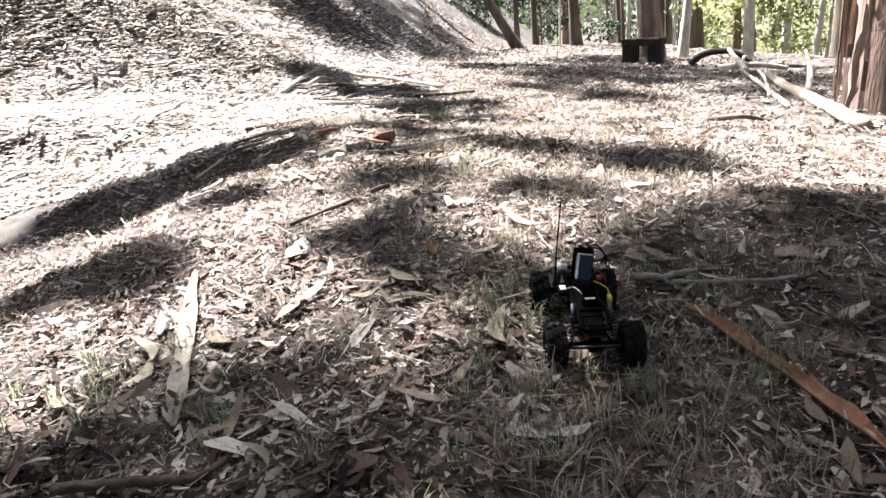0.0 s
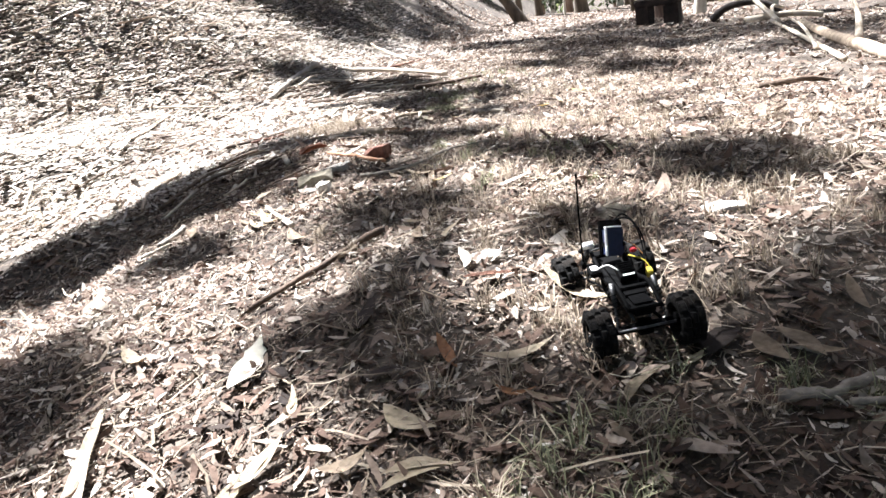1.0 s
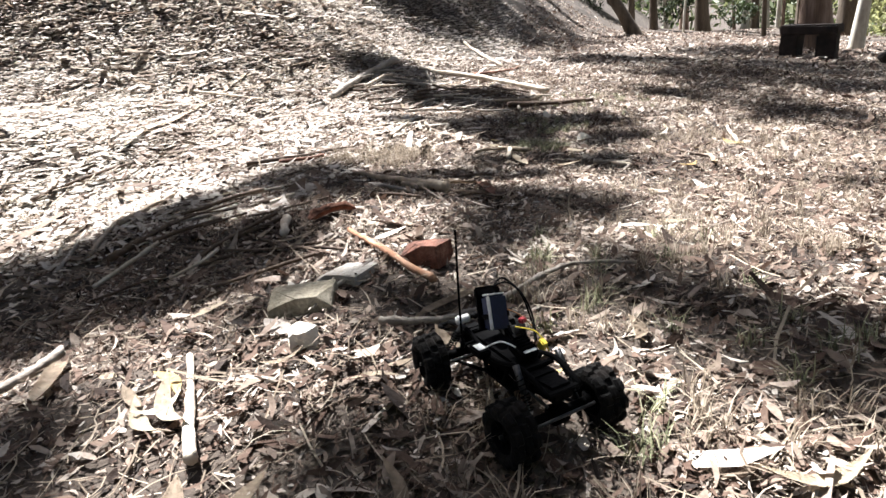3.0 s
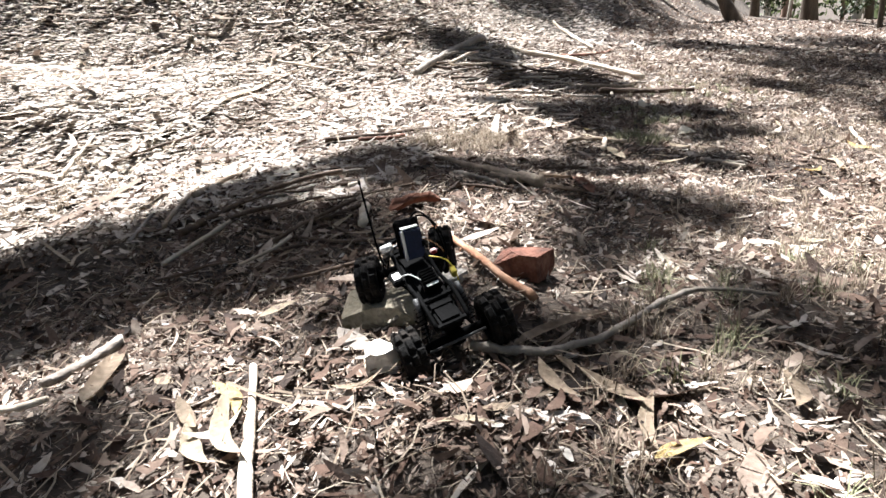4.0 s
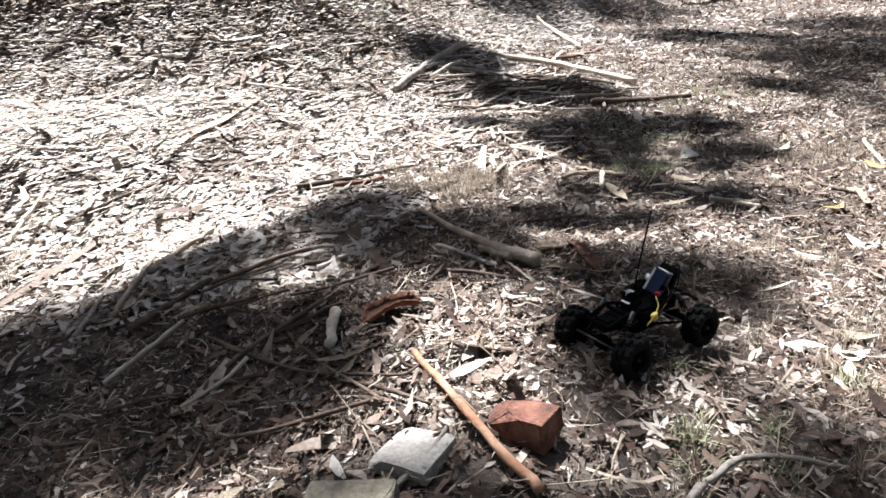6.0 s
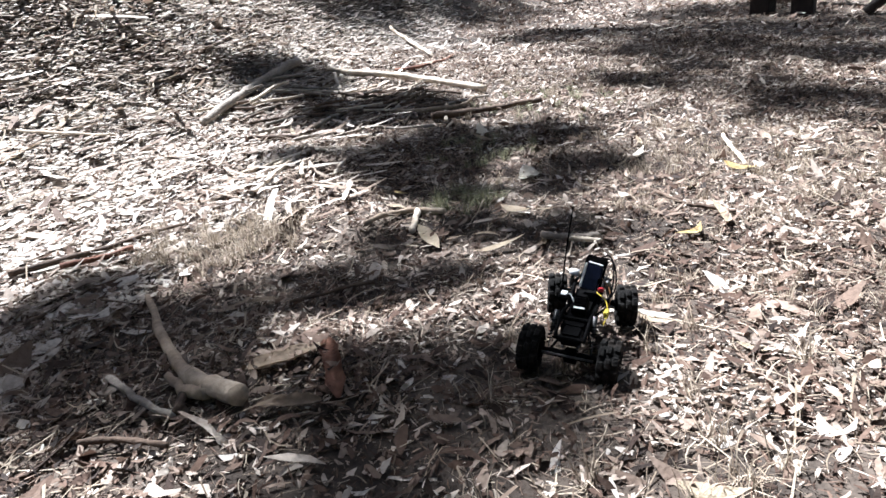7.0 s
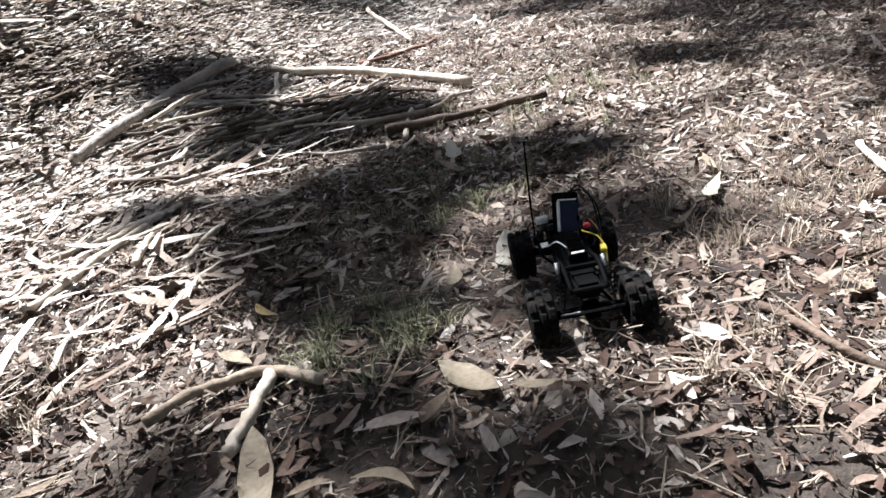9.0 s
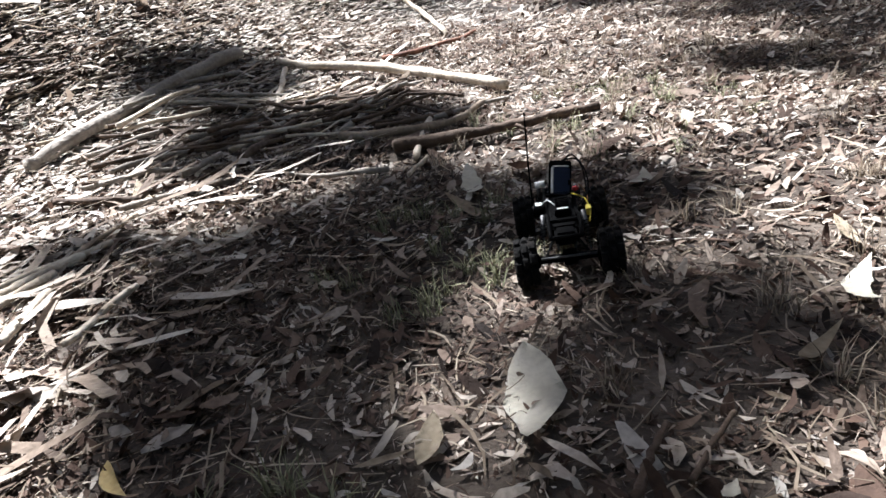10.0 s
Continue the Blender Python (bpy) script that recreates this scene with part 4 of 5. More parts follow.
log("dark rotten wood lying on the sunlit track", [(1.95, 4.95, 0.03), (2.15, 4.8, 0.05), (2.35, 4.82, 0.02)], (0.026, 0.012), TWIG, 7)


def heap(label, x, y, rx, ry, n, seed, mat, r=0.008, ln=0.3):
    """A brush heap: sticks thrown over one another, each a part of the heap."""
    rng = random.Random(seed)
    top = new("brush_heap")
    z0 = Z(x, y)
    top.location = (x, y, z0)
    for k in range(n):
        px, py = rng.gauss(0, rx), rng.gauss(0, ry)
        a, h = rng.gauss(0.5, 0.6), 0.07 * math.exp(-(px / rx) ** 2 - (py / ry) ** 2) * rng.random()
        l, rr = ln * rng.uniform(0.35, 1.2), r * rng.uniform(0.5, 1.5)
        pts = []
        for u in (-0.5, -0.17, 0.17, 0.5):
            qx, qy = px + math.cos(a) * l * u + rng.uniform(-1, 1) * 0.01, py + math.sin(a) * l * u + rng.uniform(-1, 1) * 0.01
            pts.append((qx, qy, Z(x + qx, y + qy) - z0 + 0.015 + rr + h))
        part("stick", tube(bmesh.new(), fine(pts, 3), [rr * rng.uniform(0.7, 1.1) for _ in range(10)], 7, 0.12, k), mat if rng.random() < 0.7 else (PALE if rng.random() < 0.5 else GREY), top, "", True)
    return tagged(top, label, "brush heap")


heap("heap of dark brown dead sticks on the slope", -1.03, 7.6, 0.28, 0.22, 46, 1, TWIG, 0.009, 0.34)
heap("heap of brown sticks and bark by the pale log", -0.75, 7.95, 0.25, 0.18, 34, 2, TWIG, 0.008, 0.36)
heap("low heap of grey sticks on the bank", -1.6, 8.0, 0.35, 0.25, 34, 3, GREY, 0.009, 0.42)
heap("scattered sticks at the shaded foot of the bank", -1.15, 4.2, 0.3, 0.4, 30, 4, TWIG, 0.006, 0.26)


# ---- trees overhead, out of view, that shade the track ----
def over(x, y, h):
    """The place at height h over the ground whose shadow falls on (x, y)."""
    k = h / SUN.z
    return x + SUN.x * k, y + SUN.y * k, float(smooth_ground(x, y)) + h


def shade_tree(label, x, y, h, r, seed, spots, leaves):
    """spots: shaded x, y on the ground, the clump's radius, its height."""
    z = Z(x, y) - 0.15
    cl = []
    for sx, sy, sr, sh in spots:
        px, py, pz = over(sx, sy, sh * 2.6)
        cl.append((px - x, py - y, pz - z, sr, 0.45))
    tree(label, x, y, h, r, BARKD, seed, (0, 0), cl, leaves, 0.13, GUM)


shade_tree("gum tree on the bank with a leafy crown over the track", -14.0, 8.0, 19, 0.22, 201,
           [(-1.035, 2.863, 0.22, 5.5), (-1.690, 3.759, 0.56, 5.2), (-2.094, 3.998, 0.32, 5.3), (-1.099, 3.855, 0.42, 5.6), (-0.871, 4.614, 0.38, 5.0), (-1.653, 4.375, 0.4, 5.2),
            (-2.265, 3.809, 0.45, 5.4), (-1.241, 4.987, 0.3, 5.8), (-1.227, 1.945, 0.4, 6.0), (-0.517, 5.027, 0.25, 5.2), (-0.29, 4.32, 0.11, 5.5), (-0.56, 4.40, 0.14, 5.5), (-0.21, 4.62, 0.1, 5.6)], 12500)
shade_tree("gum tree beside the clearing with a leafy crown over the track", 7.5, 21.0, 20, 0.25, 202,
           [(-0.308, 6.164, 0.27, 5.6), (-0.403, 6.546, 0.38, 6.0), (-0.221, 6.941, 0.32, 5.8), (0.277, 6.156, 0.17, 6.2), (0.439, 6.270, 0.24, 6.4), (0.250, 6.879, 0.3, 6.2),
            (-0.078, 5.538, 0.14, 6.1), (0.202, 5.365, 0.17, 6.0), (-0.348, 5.397, 0.13, 5.9), (-0.145, 5.044, 0.15, 6.2), (-0.306, 5.881, 0.13, 6.1), (-0.994, 6.620, 0.2, 6.2), (0.266, 5.852, 0.17, 6.3), (-0.949, 7.578, 0.4, 6.4), (-0.436, 7.708, 0.3, 6.0), (-1.559, 8.400, 0.45, 6.5), (-0.11, 5.98, 0.13, 6), (-0.40, 6.32, 0.2, 6), (-0.25, 6.29, 0.2, 6), (-0.14, 5.86, 0.16, 6), (0.24, 5.91, 0.1, 6)], 20500)
shade_tree("gum tree past the bench with a leafy crown", 8.5, 27.0, 21, 0.25, 203,
           [(1.500, 9.600, 0.8, 7), (2.800, 9.400, 1.1, 7), (3.600, 10.600, 1.3, 7.3), (2.200, 11.000, 1.2, 7.2), (0.800, 11.200, 1.0, 7), (4.800, 9.000, 1.2, 7),
            (3.600, 7.400, 0.8, 6.6), (2.378, 8.879, 0.5, 6.6), (3.202, 13.163, 1.4, 7.5),
            (1.62, 8.64, 0.5, 7), (1.86, 7.70, 0.55, 7), (1.95, 7.05, 0.5, 7), (1.34, 9.30, 0.4, 7), (0.90, 11.51, 0.5, 7), (1.37, 6.97, 0.22, 7), (0.95, 8.14, 0.35, 7), (1.23, 8.08, 0.4, 7)], 28000)
shade_tree("dense gum tree above the bank", -6.0, 29.0, 20, 0.3, 204,
           [(-1.767, 11.845, 1.2, 6.5), (-0.853, 13.803, 1.5, 6.5), (-3.000, 12.600, 1.3, 7), (-0.400, 15.600, 1.6, 6.5), (-1.49, 12.42, 0.6, 6), (-0.76, 13.66, 0.7, 6), (0.05, 16.83, 0.7, 6), (-1.15, 15.22, 0.7, 6), (-1.91, 12.76, 0.6, 6), (-0.34, 17.96, 0.8, 6)], 19000)
shade_tree("gum tree below the track with thin foliage", 9.0, 15.0, 19, 0.2, 205,
           [(0.448, 1.018, 0.5, 6), (-0.421, 1.010, 0.46, 6), (1.188, 1.340, 0.52, 6), (-0.139, 2.295, 0.18, 6.3), (0.397, 2.281, 0.18, 6.1), (0.616, 1.485, 0.3, 5.8), (1.270, 1.971, 0.42, 6.2), (0.747, 1.869, 0.26, 6), (-0.055, 1.692, 0.22, 6.4),
            (0.889, 2.807, 0.34, 6.2), (0.254, 2.340, 0.18, 6.2), (-0.229, 2.760, 0.3, 6), (-0.023, 4.500, 0.3, 6.2), (0.337, 3.252, 0.28, 6.2), (0.122, 3.553, 0.2, 6.4), (-0.154, 4.019, 0.26, 6.2), (-0.261, 1.988, 0.26, 6.2), (-0.296, 3.296, 0.16, 6.0),
            (1.29, 5.14, 0.1, 6), (1.22, 4.49, 0.1, 6), (1.12, 3.95, 0.1, 6), (1.03, 3.53, 0.1, 6), (-0.45, 3.47, 0.12, 6), (-0.28, 3.34, 0.15, 6.2), (-0.65, 3.37, 0.16, 6), (-0.19, 3.71, 0.13, 6.1), (-0.15, 3.36, 0.16, 6), (0.53, 1.82, 0.14, 6), (0.50, 1.55, 0.15, 6.2), (0.31, 1.52, 0.16, 6)], 11200)


def screen_tree(x, y, h, seed):
    """A tall tree added out of view round the clearing to cut the sky's fill light."""
    rng = random.Random(seed)
    cl = [(rng.uniform(-2, 2), rng.uniform(-2, 2), h * rng.uniform(0.35, 1.0), rng.uniform(1.6, 2.6), 0.8) for _ in range(7)]
    tree("unseen tall gum tree added round the clearing to block sky light", x, y, h, 0.22, rng.choice((BARKD, BARKR, BARKW)), seed, (0, 0), cl, 4600, 0.42, GUM)


for k, (x, y, h) in enumerate(((-10, -3, 13), (-13, 3, 14), (-15, 9, 15), (-14, 16, 14), (-11, 23, 14), (-5, -6, 13), (0, -7.5, 14), (5, -6, 13), (10, -3, 14),
                               (12, 3, 14), (13.5, 9, 15), (15, 15, 15), (-8, -10, 15), (3, -12, 16), (-3, -12, 16), (9, -9, 15), (-17, -2, 15), (16, 0, 15))):
    screen_tree(x, y, h, 300 + k)


# ---- radio-controlled rock crawler ----
RUBBER = material("dusty_black_rubber", [(0.0025, 0.0024, 0.0023), (0.005, 0.0046, 0.0042), (0.016, 0.013, 0.011)], 25, 160, 0.9, 0.4, spec=0.12)
PLASTIC = material("black_plastic", [(0.0008, 0.0008, 0.0009), (0.0022, 0.0022, 0.0024)], 20, 150, 0.75, 0.15, spec=0.04)
ALLOY = material("scuffed_alloy", [(0.05, 0.05, 0.052), (0.12, 0.12, 0.12)], 30, 200, 0.5, 0.15, metal=1.0)
BLUE = material("blue_battery_wrap", [(0.004, 0.008, 0.026), (0.008, 0.016, 0.05)], 10, 120, 0.45, 0.05, spec=0.25)
WHITE = material("white_plastic_tape", [(0.6, 0.6, 0.6), (0.78, 0.78, 0.76)], 20, 150, 0.5, 0.1)
WIRER = material("red_wire", [(0.16, 0.008, 0.012), (0.26, 0.012, 0.016)], 20, 150, 0.4, 0.05)
WIREY = material("yellow_wire", [(0.5, 0.36, 0.03), (0.62, 0.5, 0.06)], 20, 150, 0.4, 0.05)
WIREO = material("orange_wire", [(0.12, 0.05, 0.015), (0.2, 0.09, 0.025)], 20, 150, 0.4, 0.05)
WR, TRACK, BASE, CAR = 0.056, 0.19, 0.285, 0.84


def lathe(bm, profile, segs, m):
    """Turns a profile of (along, radius) round the x axis."""
    rings = [[bm.verts.new(m @ Vector((x, r * math.cos(a), r * math.sin(a)))) for a in (2 * math.pi * i / segs for i in range(segs))] for x, r in profile]
    for a, b in zip(rings, rings[1:]):
        for i in range(segs):
            bm.faces.new((a[i], a[(i + 1) % segs], b[(i + 1) % segs], b[i]))
    return bm


def wheel(parent, x, y):
    s = 1 if x > 0 else -1
    bm = bmesh.new()
    flip = Matrix.Diagonal((s, 1, 1, 1))
    lathe(bm, [(-0.018, 0.001), (-0.018, 0.026), (-0.02, 0.029), (0.016, 0.029), (0.02, 0.031), (0.022, 0.029), (0.014, 0.024), (0.010, 0.012), (0.016, 0.010), (0.018, 0.001)], 20, flip)
    bmesh.ops.recalc_face_normals(bm, faces=bm.faces[:])
    rim = part("wheel", bm, PLASTIC, parent, "black spoked beadlock wheel rim", True)
    rim.location = (x, y, WR)
    for k in range(6):
        a = math.pi * k / 3
        part("spoke", block(bmesh.new(), (0.006, 0.008, 0.020), (s * 0.015, 0.018 * math.sin(a), 0.018 * math.cos(a)), 0, 0.0015, rx=-math.degrees(a)), PLASTIC, rim)
    part("wheel_nut", block(bmesh.new(), (0.008, 0.007, 0.007), (s * 0.02, 0, 0), 0, 0.001), ALLOY, rim)
    bm = bmesh.new()
    segs, rings = 80, []
    for n, (px, r, tall) in enumerate(((-0.021, 0.029, 0), (-0.026, 0.038, 0), (-0.0255, 0.046, 1), (-0.022, 0.0505, 1), (-0.012, 0.0515, 1), (-0.008, 0.0515, 0), (-0.004, 0.052, 1),
                                       (0.004, 0.052, 1), (0.008, 0.0515, 0), (0.012, 0.0515, 1), (0.022, 0.0505, 1), (0.0255, 0.046, 1), (0.026, 0.038, 0), (0.021, 0.029, 0))):
        ring = []
        for q_ in range(segs):
            shift = 0 if n < 6 else (2 if n < 8 else 4)
            on = (q_ + shift) % 8 < 5
            rr = r + (0.0062 if on else 0.0) * tall * (0.5 if n in (2, 11) else 1)
            a = 2 * math.pi * q_ / segs
            ring.append(bm.verts.new((px, rr * math.cos(a), rr * math.sin(a))))
        rings.append(ring)
    for ra, rb_ in zip(rings, rings[1:]):
        for q_ in range(segs):
            bm.faces.new((ra[q_], ra[(q_ + 1) % segs], rb_[(q_ + 1) % segs], rb_[q_]))
    bmesh.ops.recalc_face_normals(bm, faces=bm.faces[:])
    part("tyre", bm, RUBBER, rim, "dusty knobbly black rubber tyre")
    return rim


def wire(parent, pts, r, mat, label):
    return part("wire", tube(bmesh.new(), fine(pts, 6), r, 7), mat, parent, label, True)


def shock(parent, a, b):
    a, b = Vector(a), Vector(b)
    d = b - a
    ob = part("shock_absorber", tube(bmesh.new(), [a, a + d * 0.55], 0.006, 10), ALLOY, parent, "silver alloy shock absorber", True)
    part("rod", tube(bmesh.new(), [a + d * 0.5, b], 0.0018, 6), ALLOY, ob)
    s, o = d.orthogonal().normalized(), None
    o = d.normalized().cross(s)
    coil = [a + d * (0.2 + 0.7 * k / 48) + (s * math.cos(k * 0.98) + o * math.sin(k * 0.98)) * 0.0082 for k in range(49)]
    part("spring", tube(bmesh.new(), coil, 0.0011, 5), PLASTIC, ob, "black coil spring")
    return ob


car = new("rc_crawler")
car.scale = (CAR, CAR, CAR)
tagged(car, "black radio-controlled rock crawler with bare chassis and knobbly tyres", "toy car")
WHEELS = [wheel(car, sx * TRACK / 2, BASE * sy) for sy in (0, 1) for sx in (-1, 1)]
for sy in (0, 1):
    y = BASE * sy
    bm = bmesh.new()
    tube(bm, [(-0.075, y, WR), (-0.03, y, WR), (0.03, y, WR), (0.075, y, WR)], [0.009, 0.010, 0.010, 0.009], 10)
    lathe(bm, [(-0.018, 0.006), (-0.014, 0.019), (0.014, 0.019), (0.018, 0.006)], 14, Matrix.Translation((0.004, y, WR)))
    for s in (-1, 1):
        block(bm, (0.012, 0.022, 0.034), (s * 0.071, y, WR), 0, 0.003)
    part("axle", bm, PLASTIC, car, "black axle housing with round differential", True)
    for s in (-1, 1):
        shock(car, (s * 0.046, y + (0.052 if sy == 0 else -0.052), 0.145), (s * 0.052, y, WR + 0.012))
        inner = 0.10 if sy == 0 else BASE - 0.10
        part("link", tube(bmesh.new(), [(s * 0.055, y, WR - 0.006), (s * 0.028, inner, 0.062)], 0.0035, 8), PLASTIC, car, "", True)
        part("link", tube(bmesh.new(), [(s * 0.018, y, WR + 0.02), (s * 0.03, inner, 0.10)], 0.003, 8), ALLOY, car, "thin silver suspension link", True)
part("steering_rod", tube(bmesh.new(), [(-0.07, BASE - 0.03, WR + 0.004), (0.07, BASE - 0.03, WR + 0.004)], 0.0028, 8), ALLOY, car, "silver steering tie rod", True)
part("rear_brace", tube(bmesh.new(), [(-0.062, -0.03, WR + 0.016), (0.062, -0.03, WR + 0.016)], 0.003, 8), ALLOY, car, "silver cross rod behind the rear axle", True)
part("skid_plate", block(bmesh.new(), (0.062, 0.10, 0.008), (0, 0.1425, 0.062), 0, 0.003), PLASTIC, car)
for s in (-1, 1):
    bm = bmesh.new()
    tube(bm, fine([(s * 0.034, -0.025, 0.115), (s * 0.036, 0.05, 0.135), (s * 0.036, 0.14, 0.112), (s * 0.036, 0.235, 0.135), (s * 0.032, 0.315, 0.115)], 4), 0.0048, 8)
    tube(bm, [(s * 0.034, 0.085, 0.125), (s * 0.03, 0.12, 0.066)], 0.004, 8)
    tube(bm, [(s * 0.034, 0.2, 0.125), (s * 0.03, 0.165, 0.066)], 0.004, 8)
    part("chassis_rail", bm, PLASTIC, car, "", True)
for y, w in ((-0.02, 0.072), (0.055, 0.076), (0.235, 0.076), (0.31, 0.068)):
    part("cross_brace", block(bmesh.new(), (w, 0.012, 0.008), (0, y, 0.125 if 0 < y < 0.3 else 0.115), 0, 0.002), PLASTIC, car)
bm = bmesh.new()
lathe(bm, [(-0.03, 0.002), (-0.03, 0.0165), (-0.028, 0.018), (0.024, 0.018), (0.026, 0.016), (0.026, 0.005), (0.034, 0.003)], 18, pose(0.0, 0.125, 0.095, 0, 0, 80))
part("motor", bm, PLASTIC, car, "black round electric motor", True)
part("body_panel", block(bmesh.new(), (0.062, 0.215, 0.034), (0, 0.13, 0.105), 0, 0.008), PLASTIC, car, "black plastic body panel over the chassis")
part("gearbox", block(bmesh.new(), (0.042, 0.05, 0.04), (0, 0.17, 0.088), 0, 0.006), PLASTIC, car)
part("transmission_cover", block(bmesh.new(), (0.05, 0.085, 0.03), (0, 0.02, 0.105), 0, 0.006, rx=-6), PLASTIC, car)
servo = part("servo", block(bmesh.new(), (0.040, 0.020, 0.036), (-0.005, 0.272, 0.098), 0, 0.002), PLASTIC, car, "black steering servo")
part("servo_horn", block(bmesh.new(), (0.03, 0.005, 0.006), (-0.012, 0.285, 0.118), 12, 0.001), ALLOY, servo, "silver servo arm")
esc = part("speed_controller", block(bmesh.new(), (0.038, 0.046, 0.022), (0.002, 0.095, 0.14), 0, 0.003, rx=14), PLASTIC, car, "black speed controller box")
for k in range(5):
    part("cooling_fin", block(bmesh.new(), (0.030, 0.002, 0.008), (0.002, 0.080 + 0.007 * k, 0.1515 + 0.0017 * k), 0, 0.0005, rx=14), PLASTIC, esc)
part("sticker", block(bmesh.new(), (0.026, 0.006, 0.0012), (0.002, 0.0735, 0.1475), 0, 0.0003, rx=14), WHITE, esc, "small white marking")
recv = part("receiver", block(bmesh.new(), (0.026, 0.042, 0.016), (-0.052, 0.16, 0.125), 0, 0.003), PLASTIC, car, "black radio receiver box")
part("sticker", block(bmesh.new(), (0.016, 0.022, 0.001), (-0.052, 0.16, 0.1335), 0, 0.0002), WHITE, recv, "small white label")
tray = part("battery_tray", block(bmesh.new(), (0.056, 0.012, 0.085), (0.004, 0.218, 0.175), 0, 0.003, rx=-24), PLASTIC, car, "black tilted battery tray")
bat = part("battery", block(bmesh.new(), (0.044, 0.028, 0.068), (0.004, 0.1956, 0.1745), 0, 0.005, rx=-24), BLUE, car, "dark blue shrink-wrapped battery pack standing tilted")
# white strips draw the sunlit left edge and top of the dark pack
part("battery_edge", block(bmesh.new(), (0.006, 0.006, 0.066), (-0.0175, 0.1831, 0.1795), 0, 0.002, rx=-24), WHITE, bat, "white stripe for the sunlit edge of the pack")
part("battery_top", block(bmesh.new(), (0.038, 0.022, 0.003), (0.004, 0.2097, 0.2062), 0, 0.001, rx=-24), WHITE, bat, "white strip for the sunlit top of the pack")
lean = Matrix.Translation((0.004, 0.2, 0.14)) @ Matrix.Rotation(radians(9), 4, "Y") @ Matrix.Translation((-0.004, -0.2, -0.14))
tray.matrix_basis = bat.matrix_basis = lean
part("strap", block(bmesh.new(), (0.048, 0.032, 0.012), (0.004, 0.195, 0.168), 0, 0.002, rx=-24), PLASTIC, bat, "black strap round the pack")
part("light_pod", tube(bmesh.new(), [(-0.055, 0.235, 0.158), (-0.03, 0.235, 0.158)], 0.009, 12), WHITE, car, "small white plastic tube", True)
ant = part("antenna", tube(bmesh.new(), fine([(-0.066, 0.20, 0.13), (-0.064, 0.206, 0.22), (-0.057, 0.216, 0.345)], 4), [0.0022] * 8 + [0.0014], 6), PLASTIC, car, "thin black upright aerial", True)
part("antenna_tip", tube(bmesh.new(), [(-0.0572, 0.2158, 0.343), (-0.0567, 0.2166, 0.352)], 0.0026, 8), PLASTIC, ant, "", True)
part("antenna_mount", tube(bmesh.new(), [(-0.066, 0.20, 0.118), (-0.066, 0.20, 0.135)], 0.005, 8), PLASTIC, ant, "", True)
part("antenna_arm", tube(bmesh.new(), [(-0.036, 0.20, 0.124), (-0.068, 0.20, 0.122)], 0.003, 8), PLASTIC, ant, "", True)
wire(car, [(0.02, 0.218, 0.216), (0.045, 0.22, 0.228), (0.068, 0.19, 0.20), (0.072, 0.16, 0.16), (0.05, 0.12, 0.13)], 0.0019, PLASTIC, "black battery lead in a loop")
wire(car, [(0.018, 0.218, 0.218), (0.05, 0.212, 0.22), (0.064, 0.185, 0.2), (0.064, 0.15, 0.15), (0.04, 0.11, 0.135)], 0.0019, PLASTIC, "second black battery lead in a loop")
wire(car, [(0.03, 0.20, 0.175), (0.055, 0.18, 0.16), (0.066, 0.15, 0.14), (0.060, 0.13, 0.118)], 0.0013, WIREO, "dull orange-brown wire")
wire(car, [(0.03, 0.16, 0.15), (0.058, 0.135, 0.142), (0.066, 0.11, 0.12), (0.062, 0.09, 0.10)], 0.0016, WIREY, "yellow wire hanging at the side")
wire(car, [(-0.045, 0.15, 0.135), (-0.03, 0.12, 0.155), (-0.015, 0.095, 0.15)], 0.0014, WHITE, "white servo wire")
part("plug", block(bmesh.new(), (0.012, 0.018, 0.022), (0.063, 0.118, 0.118), 0, 0.002, rx=20), WIREY, car, "yellow power plug")
part("red_plug", block(bmesh.new(), (0.014, 0.012, 0.010), (0.040, 0.15, 0.165), 15, 0.002), WIRER, car, "red power connector")
bm = tube(bmesh.new(), fine([(-0.04, 0.325, 0.10), (-0.035, 0.345, 0.095), (0.035, 0.345, 0.095), (0.04, 0.325, 0.10)], 3), 0.004, 8)
part("bumper", bm, PLASTIC, car, "", True)

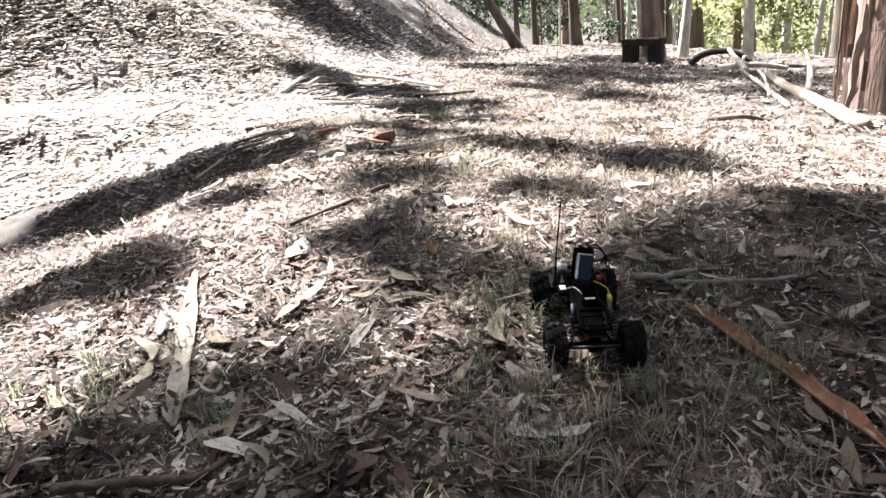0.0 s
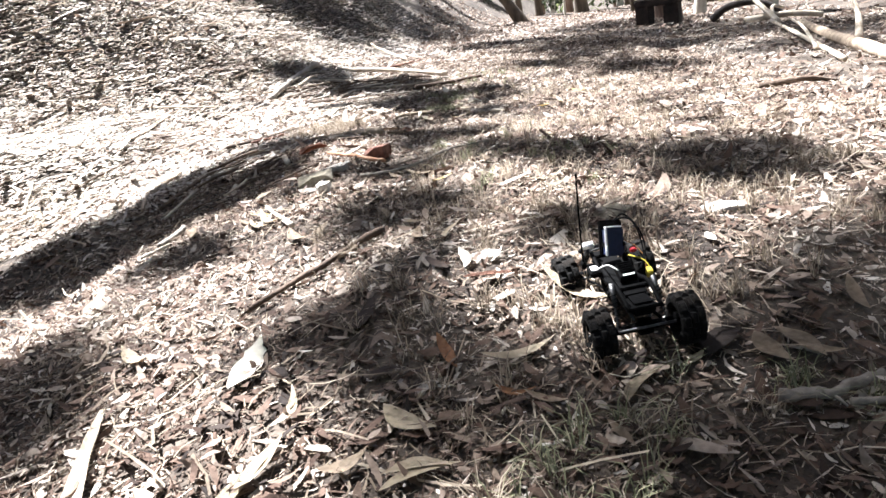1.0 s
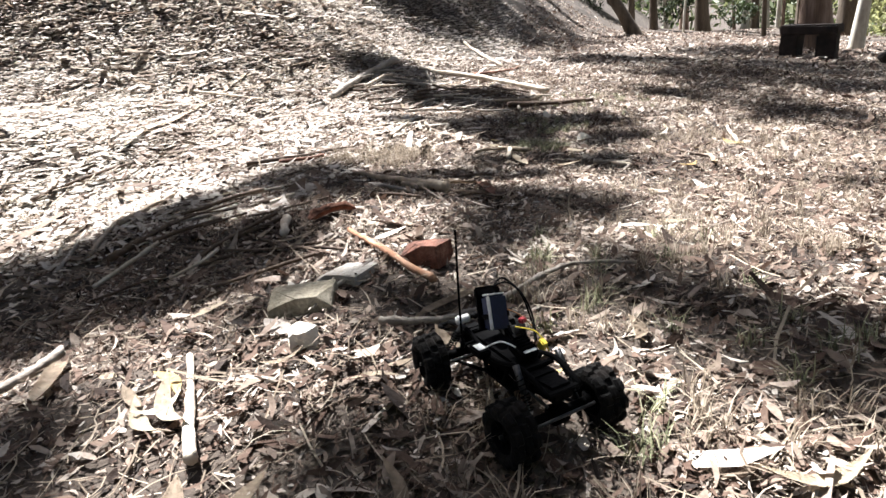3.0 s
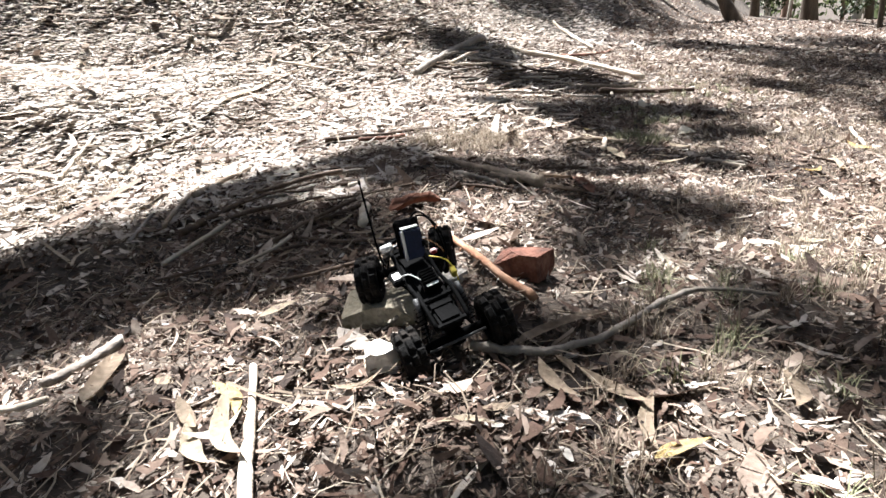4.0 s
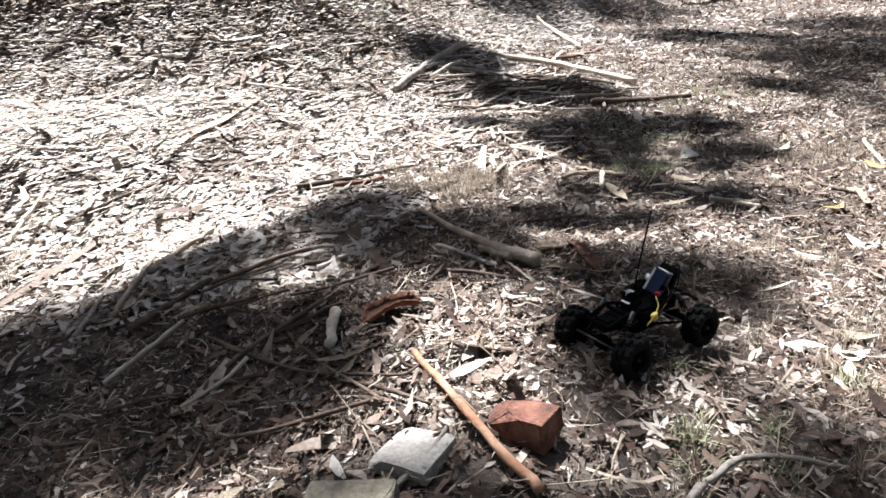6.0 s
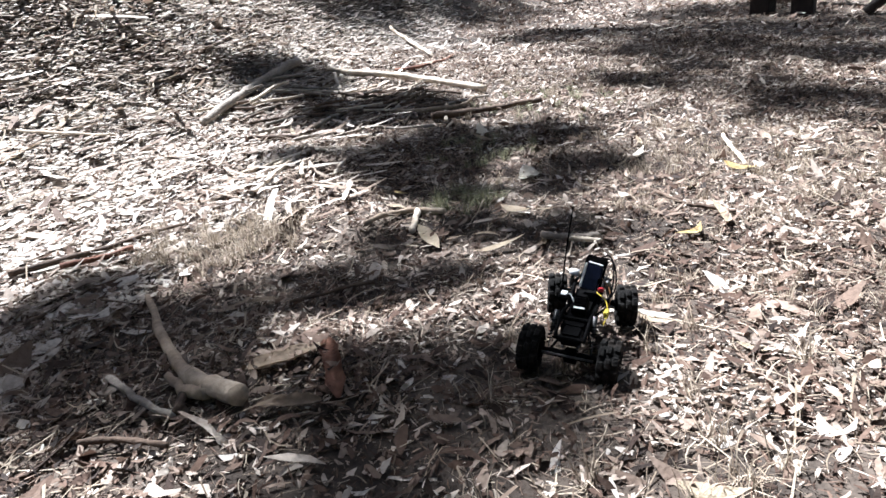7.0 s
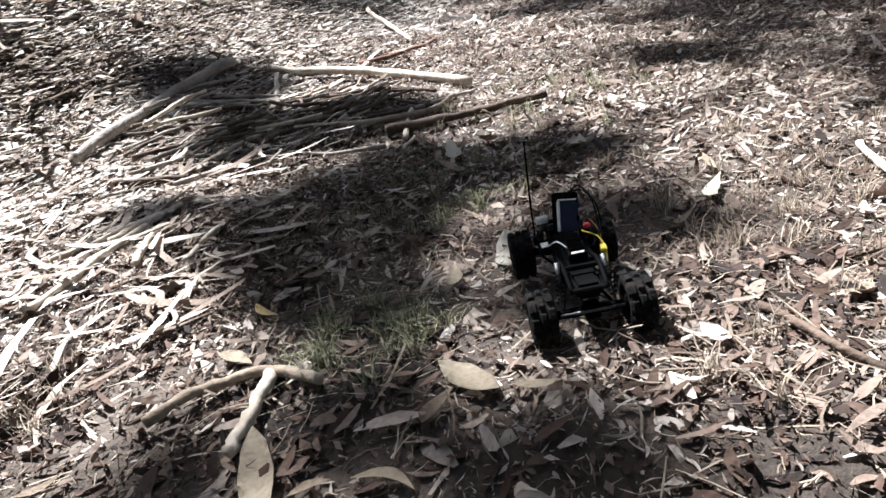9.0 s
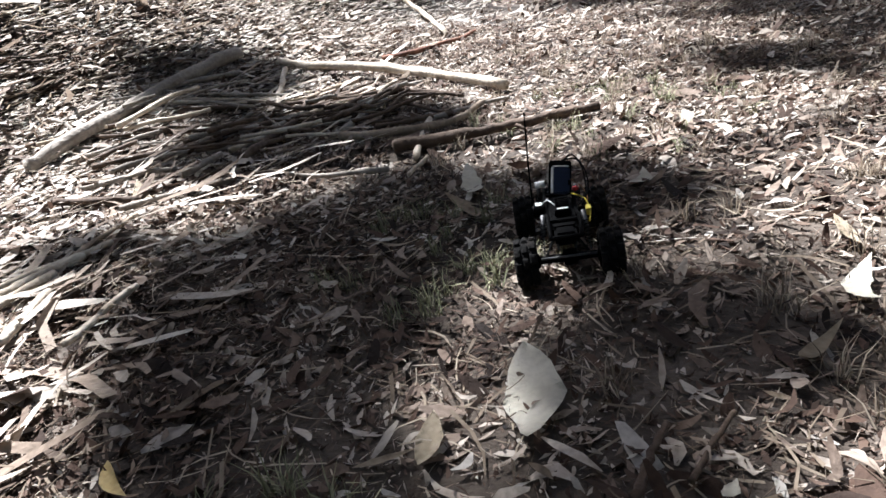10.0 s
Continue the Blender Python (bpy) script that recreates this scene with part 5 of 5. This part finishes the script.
# seconds, rear axle x, y, heading, lift, pitch, roll of the crawler
DRIVE = [
    (0.0, 0.272, 1.246, -0, 0.004, 0.2, -4.7),
    (0.5, 0.315, 1.529, -3, -0.001, 8.2, -6.7),
    (1.0, 0.294, 1.768, 4, -0.003, -4.4, -4.3),
    (1.5, 0.269, 2.021, 4, 0.000, -0.8, 4.4),
    (2.0, 0.240, 2.336, 24, -0.008, 2.2, -5.2),
    (2.5, 0.109, 2.656, 30, -0.008, 1.4, 1.2),
    (3.8, -0.350, 3.194, 50, -0.001, 3.8, -7.8),
    (4.0, -0.429, 3.243, 35, -0.008, 11.2, -12.3),
    (4.5, -0.591, 3.390, -3, 0.001, 1.6, 8.5),
    (5.0, -0.619, 3.654, -33, -0.004, -5.4, 1.2),
    (5.2, -0.591, 3.783, -49, -0.008, -5.9, 3.7),
    (6.3, -0.095, 3.978, -33, -0.006, 4.5, 1.2),
    (6.5, -0.007, 4.135, -28, -0.002, 3.4, 3.0),
    (7.0, 0.159, 4.547, -18, -0.002, 2.6, 7.7),
    (7.5, 0.266, 4.882, -2, -0.002, -1.5, -2.6),
    (8.0, 0.301, 5.151, -4, -0.007, -6.6, -4.2),
    (8.5, 0.296, 5.384, 2, -0.008, -2.1, -0.1),
    (9.0, 0.285, 5.679, 7, -0.007, 6.0, 1.5),
    (9.5, 0.239, 6.115, 4, -0.008, 1.4, 0.6),
    (10.0, 0.195, 6.465, 5, -0.001, -1.1, 1.1),
]


def car_pose(row):
    t, x, y, rz, lift, pitch, roll = row
    c, s = math.cos(radians(rz)), math.sin(radians(rz))
    fx, fy = x - s * CAR * BASE, y + c * CAR * BASE
    zr, zf = Z(x, y), Z(fx, fy)
    across = Z(x + c * 0.1, y + s * 0.1) - Z(x - c * 0.1, y - s * 0.1)
    slope = math.degrees(math.atan2(zf - zr, CAR * BASE))
    return t, pose(x, y, zr + 0.004 + lift, slope * 0.8 + pitch, -math.degrees(math.atan2(across, 0.2)) * 0.8 + roll, rz)


def motions():
    rows = [car_pose(r) for r in DRIVE]
    walk(car, rows)
    step = 1 / 15
    n = int(round(10 / step))
    ts = [k * step for k in range(n + 1)]
    way = [np.interp(t, [r[0] for r in DRIVE], np.r_[0, np.cumsum([math.hypot(b[1] - a[1], b[2] - a[2]) for a, b in zip(DRIVE, DRIVE[1:])])]) for t in ts]
    turn = [np.interp(t, [r[0] for r in DRIVE], np.gradient([r[3] for r in DRIVE], [r[0] for r in DRIVE])) for t in ts]
    for k, w in enumerate(WHEELS):
        p = tuple(w.location)
        steer = [max(-22, min(22, 0.5 * s)) if k >= 2 else 0 for s in turn]
        walk(w, [(t, pose(*p, 0, 0, a) @ pose(0, 0, 0, -math.degrees(d / (CAR * WR)), 0, 0)) for t, d, a in zip(ts, way, steer)])


motions()
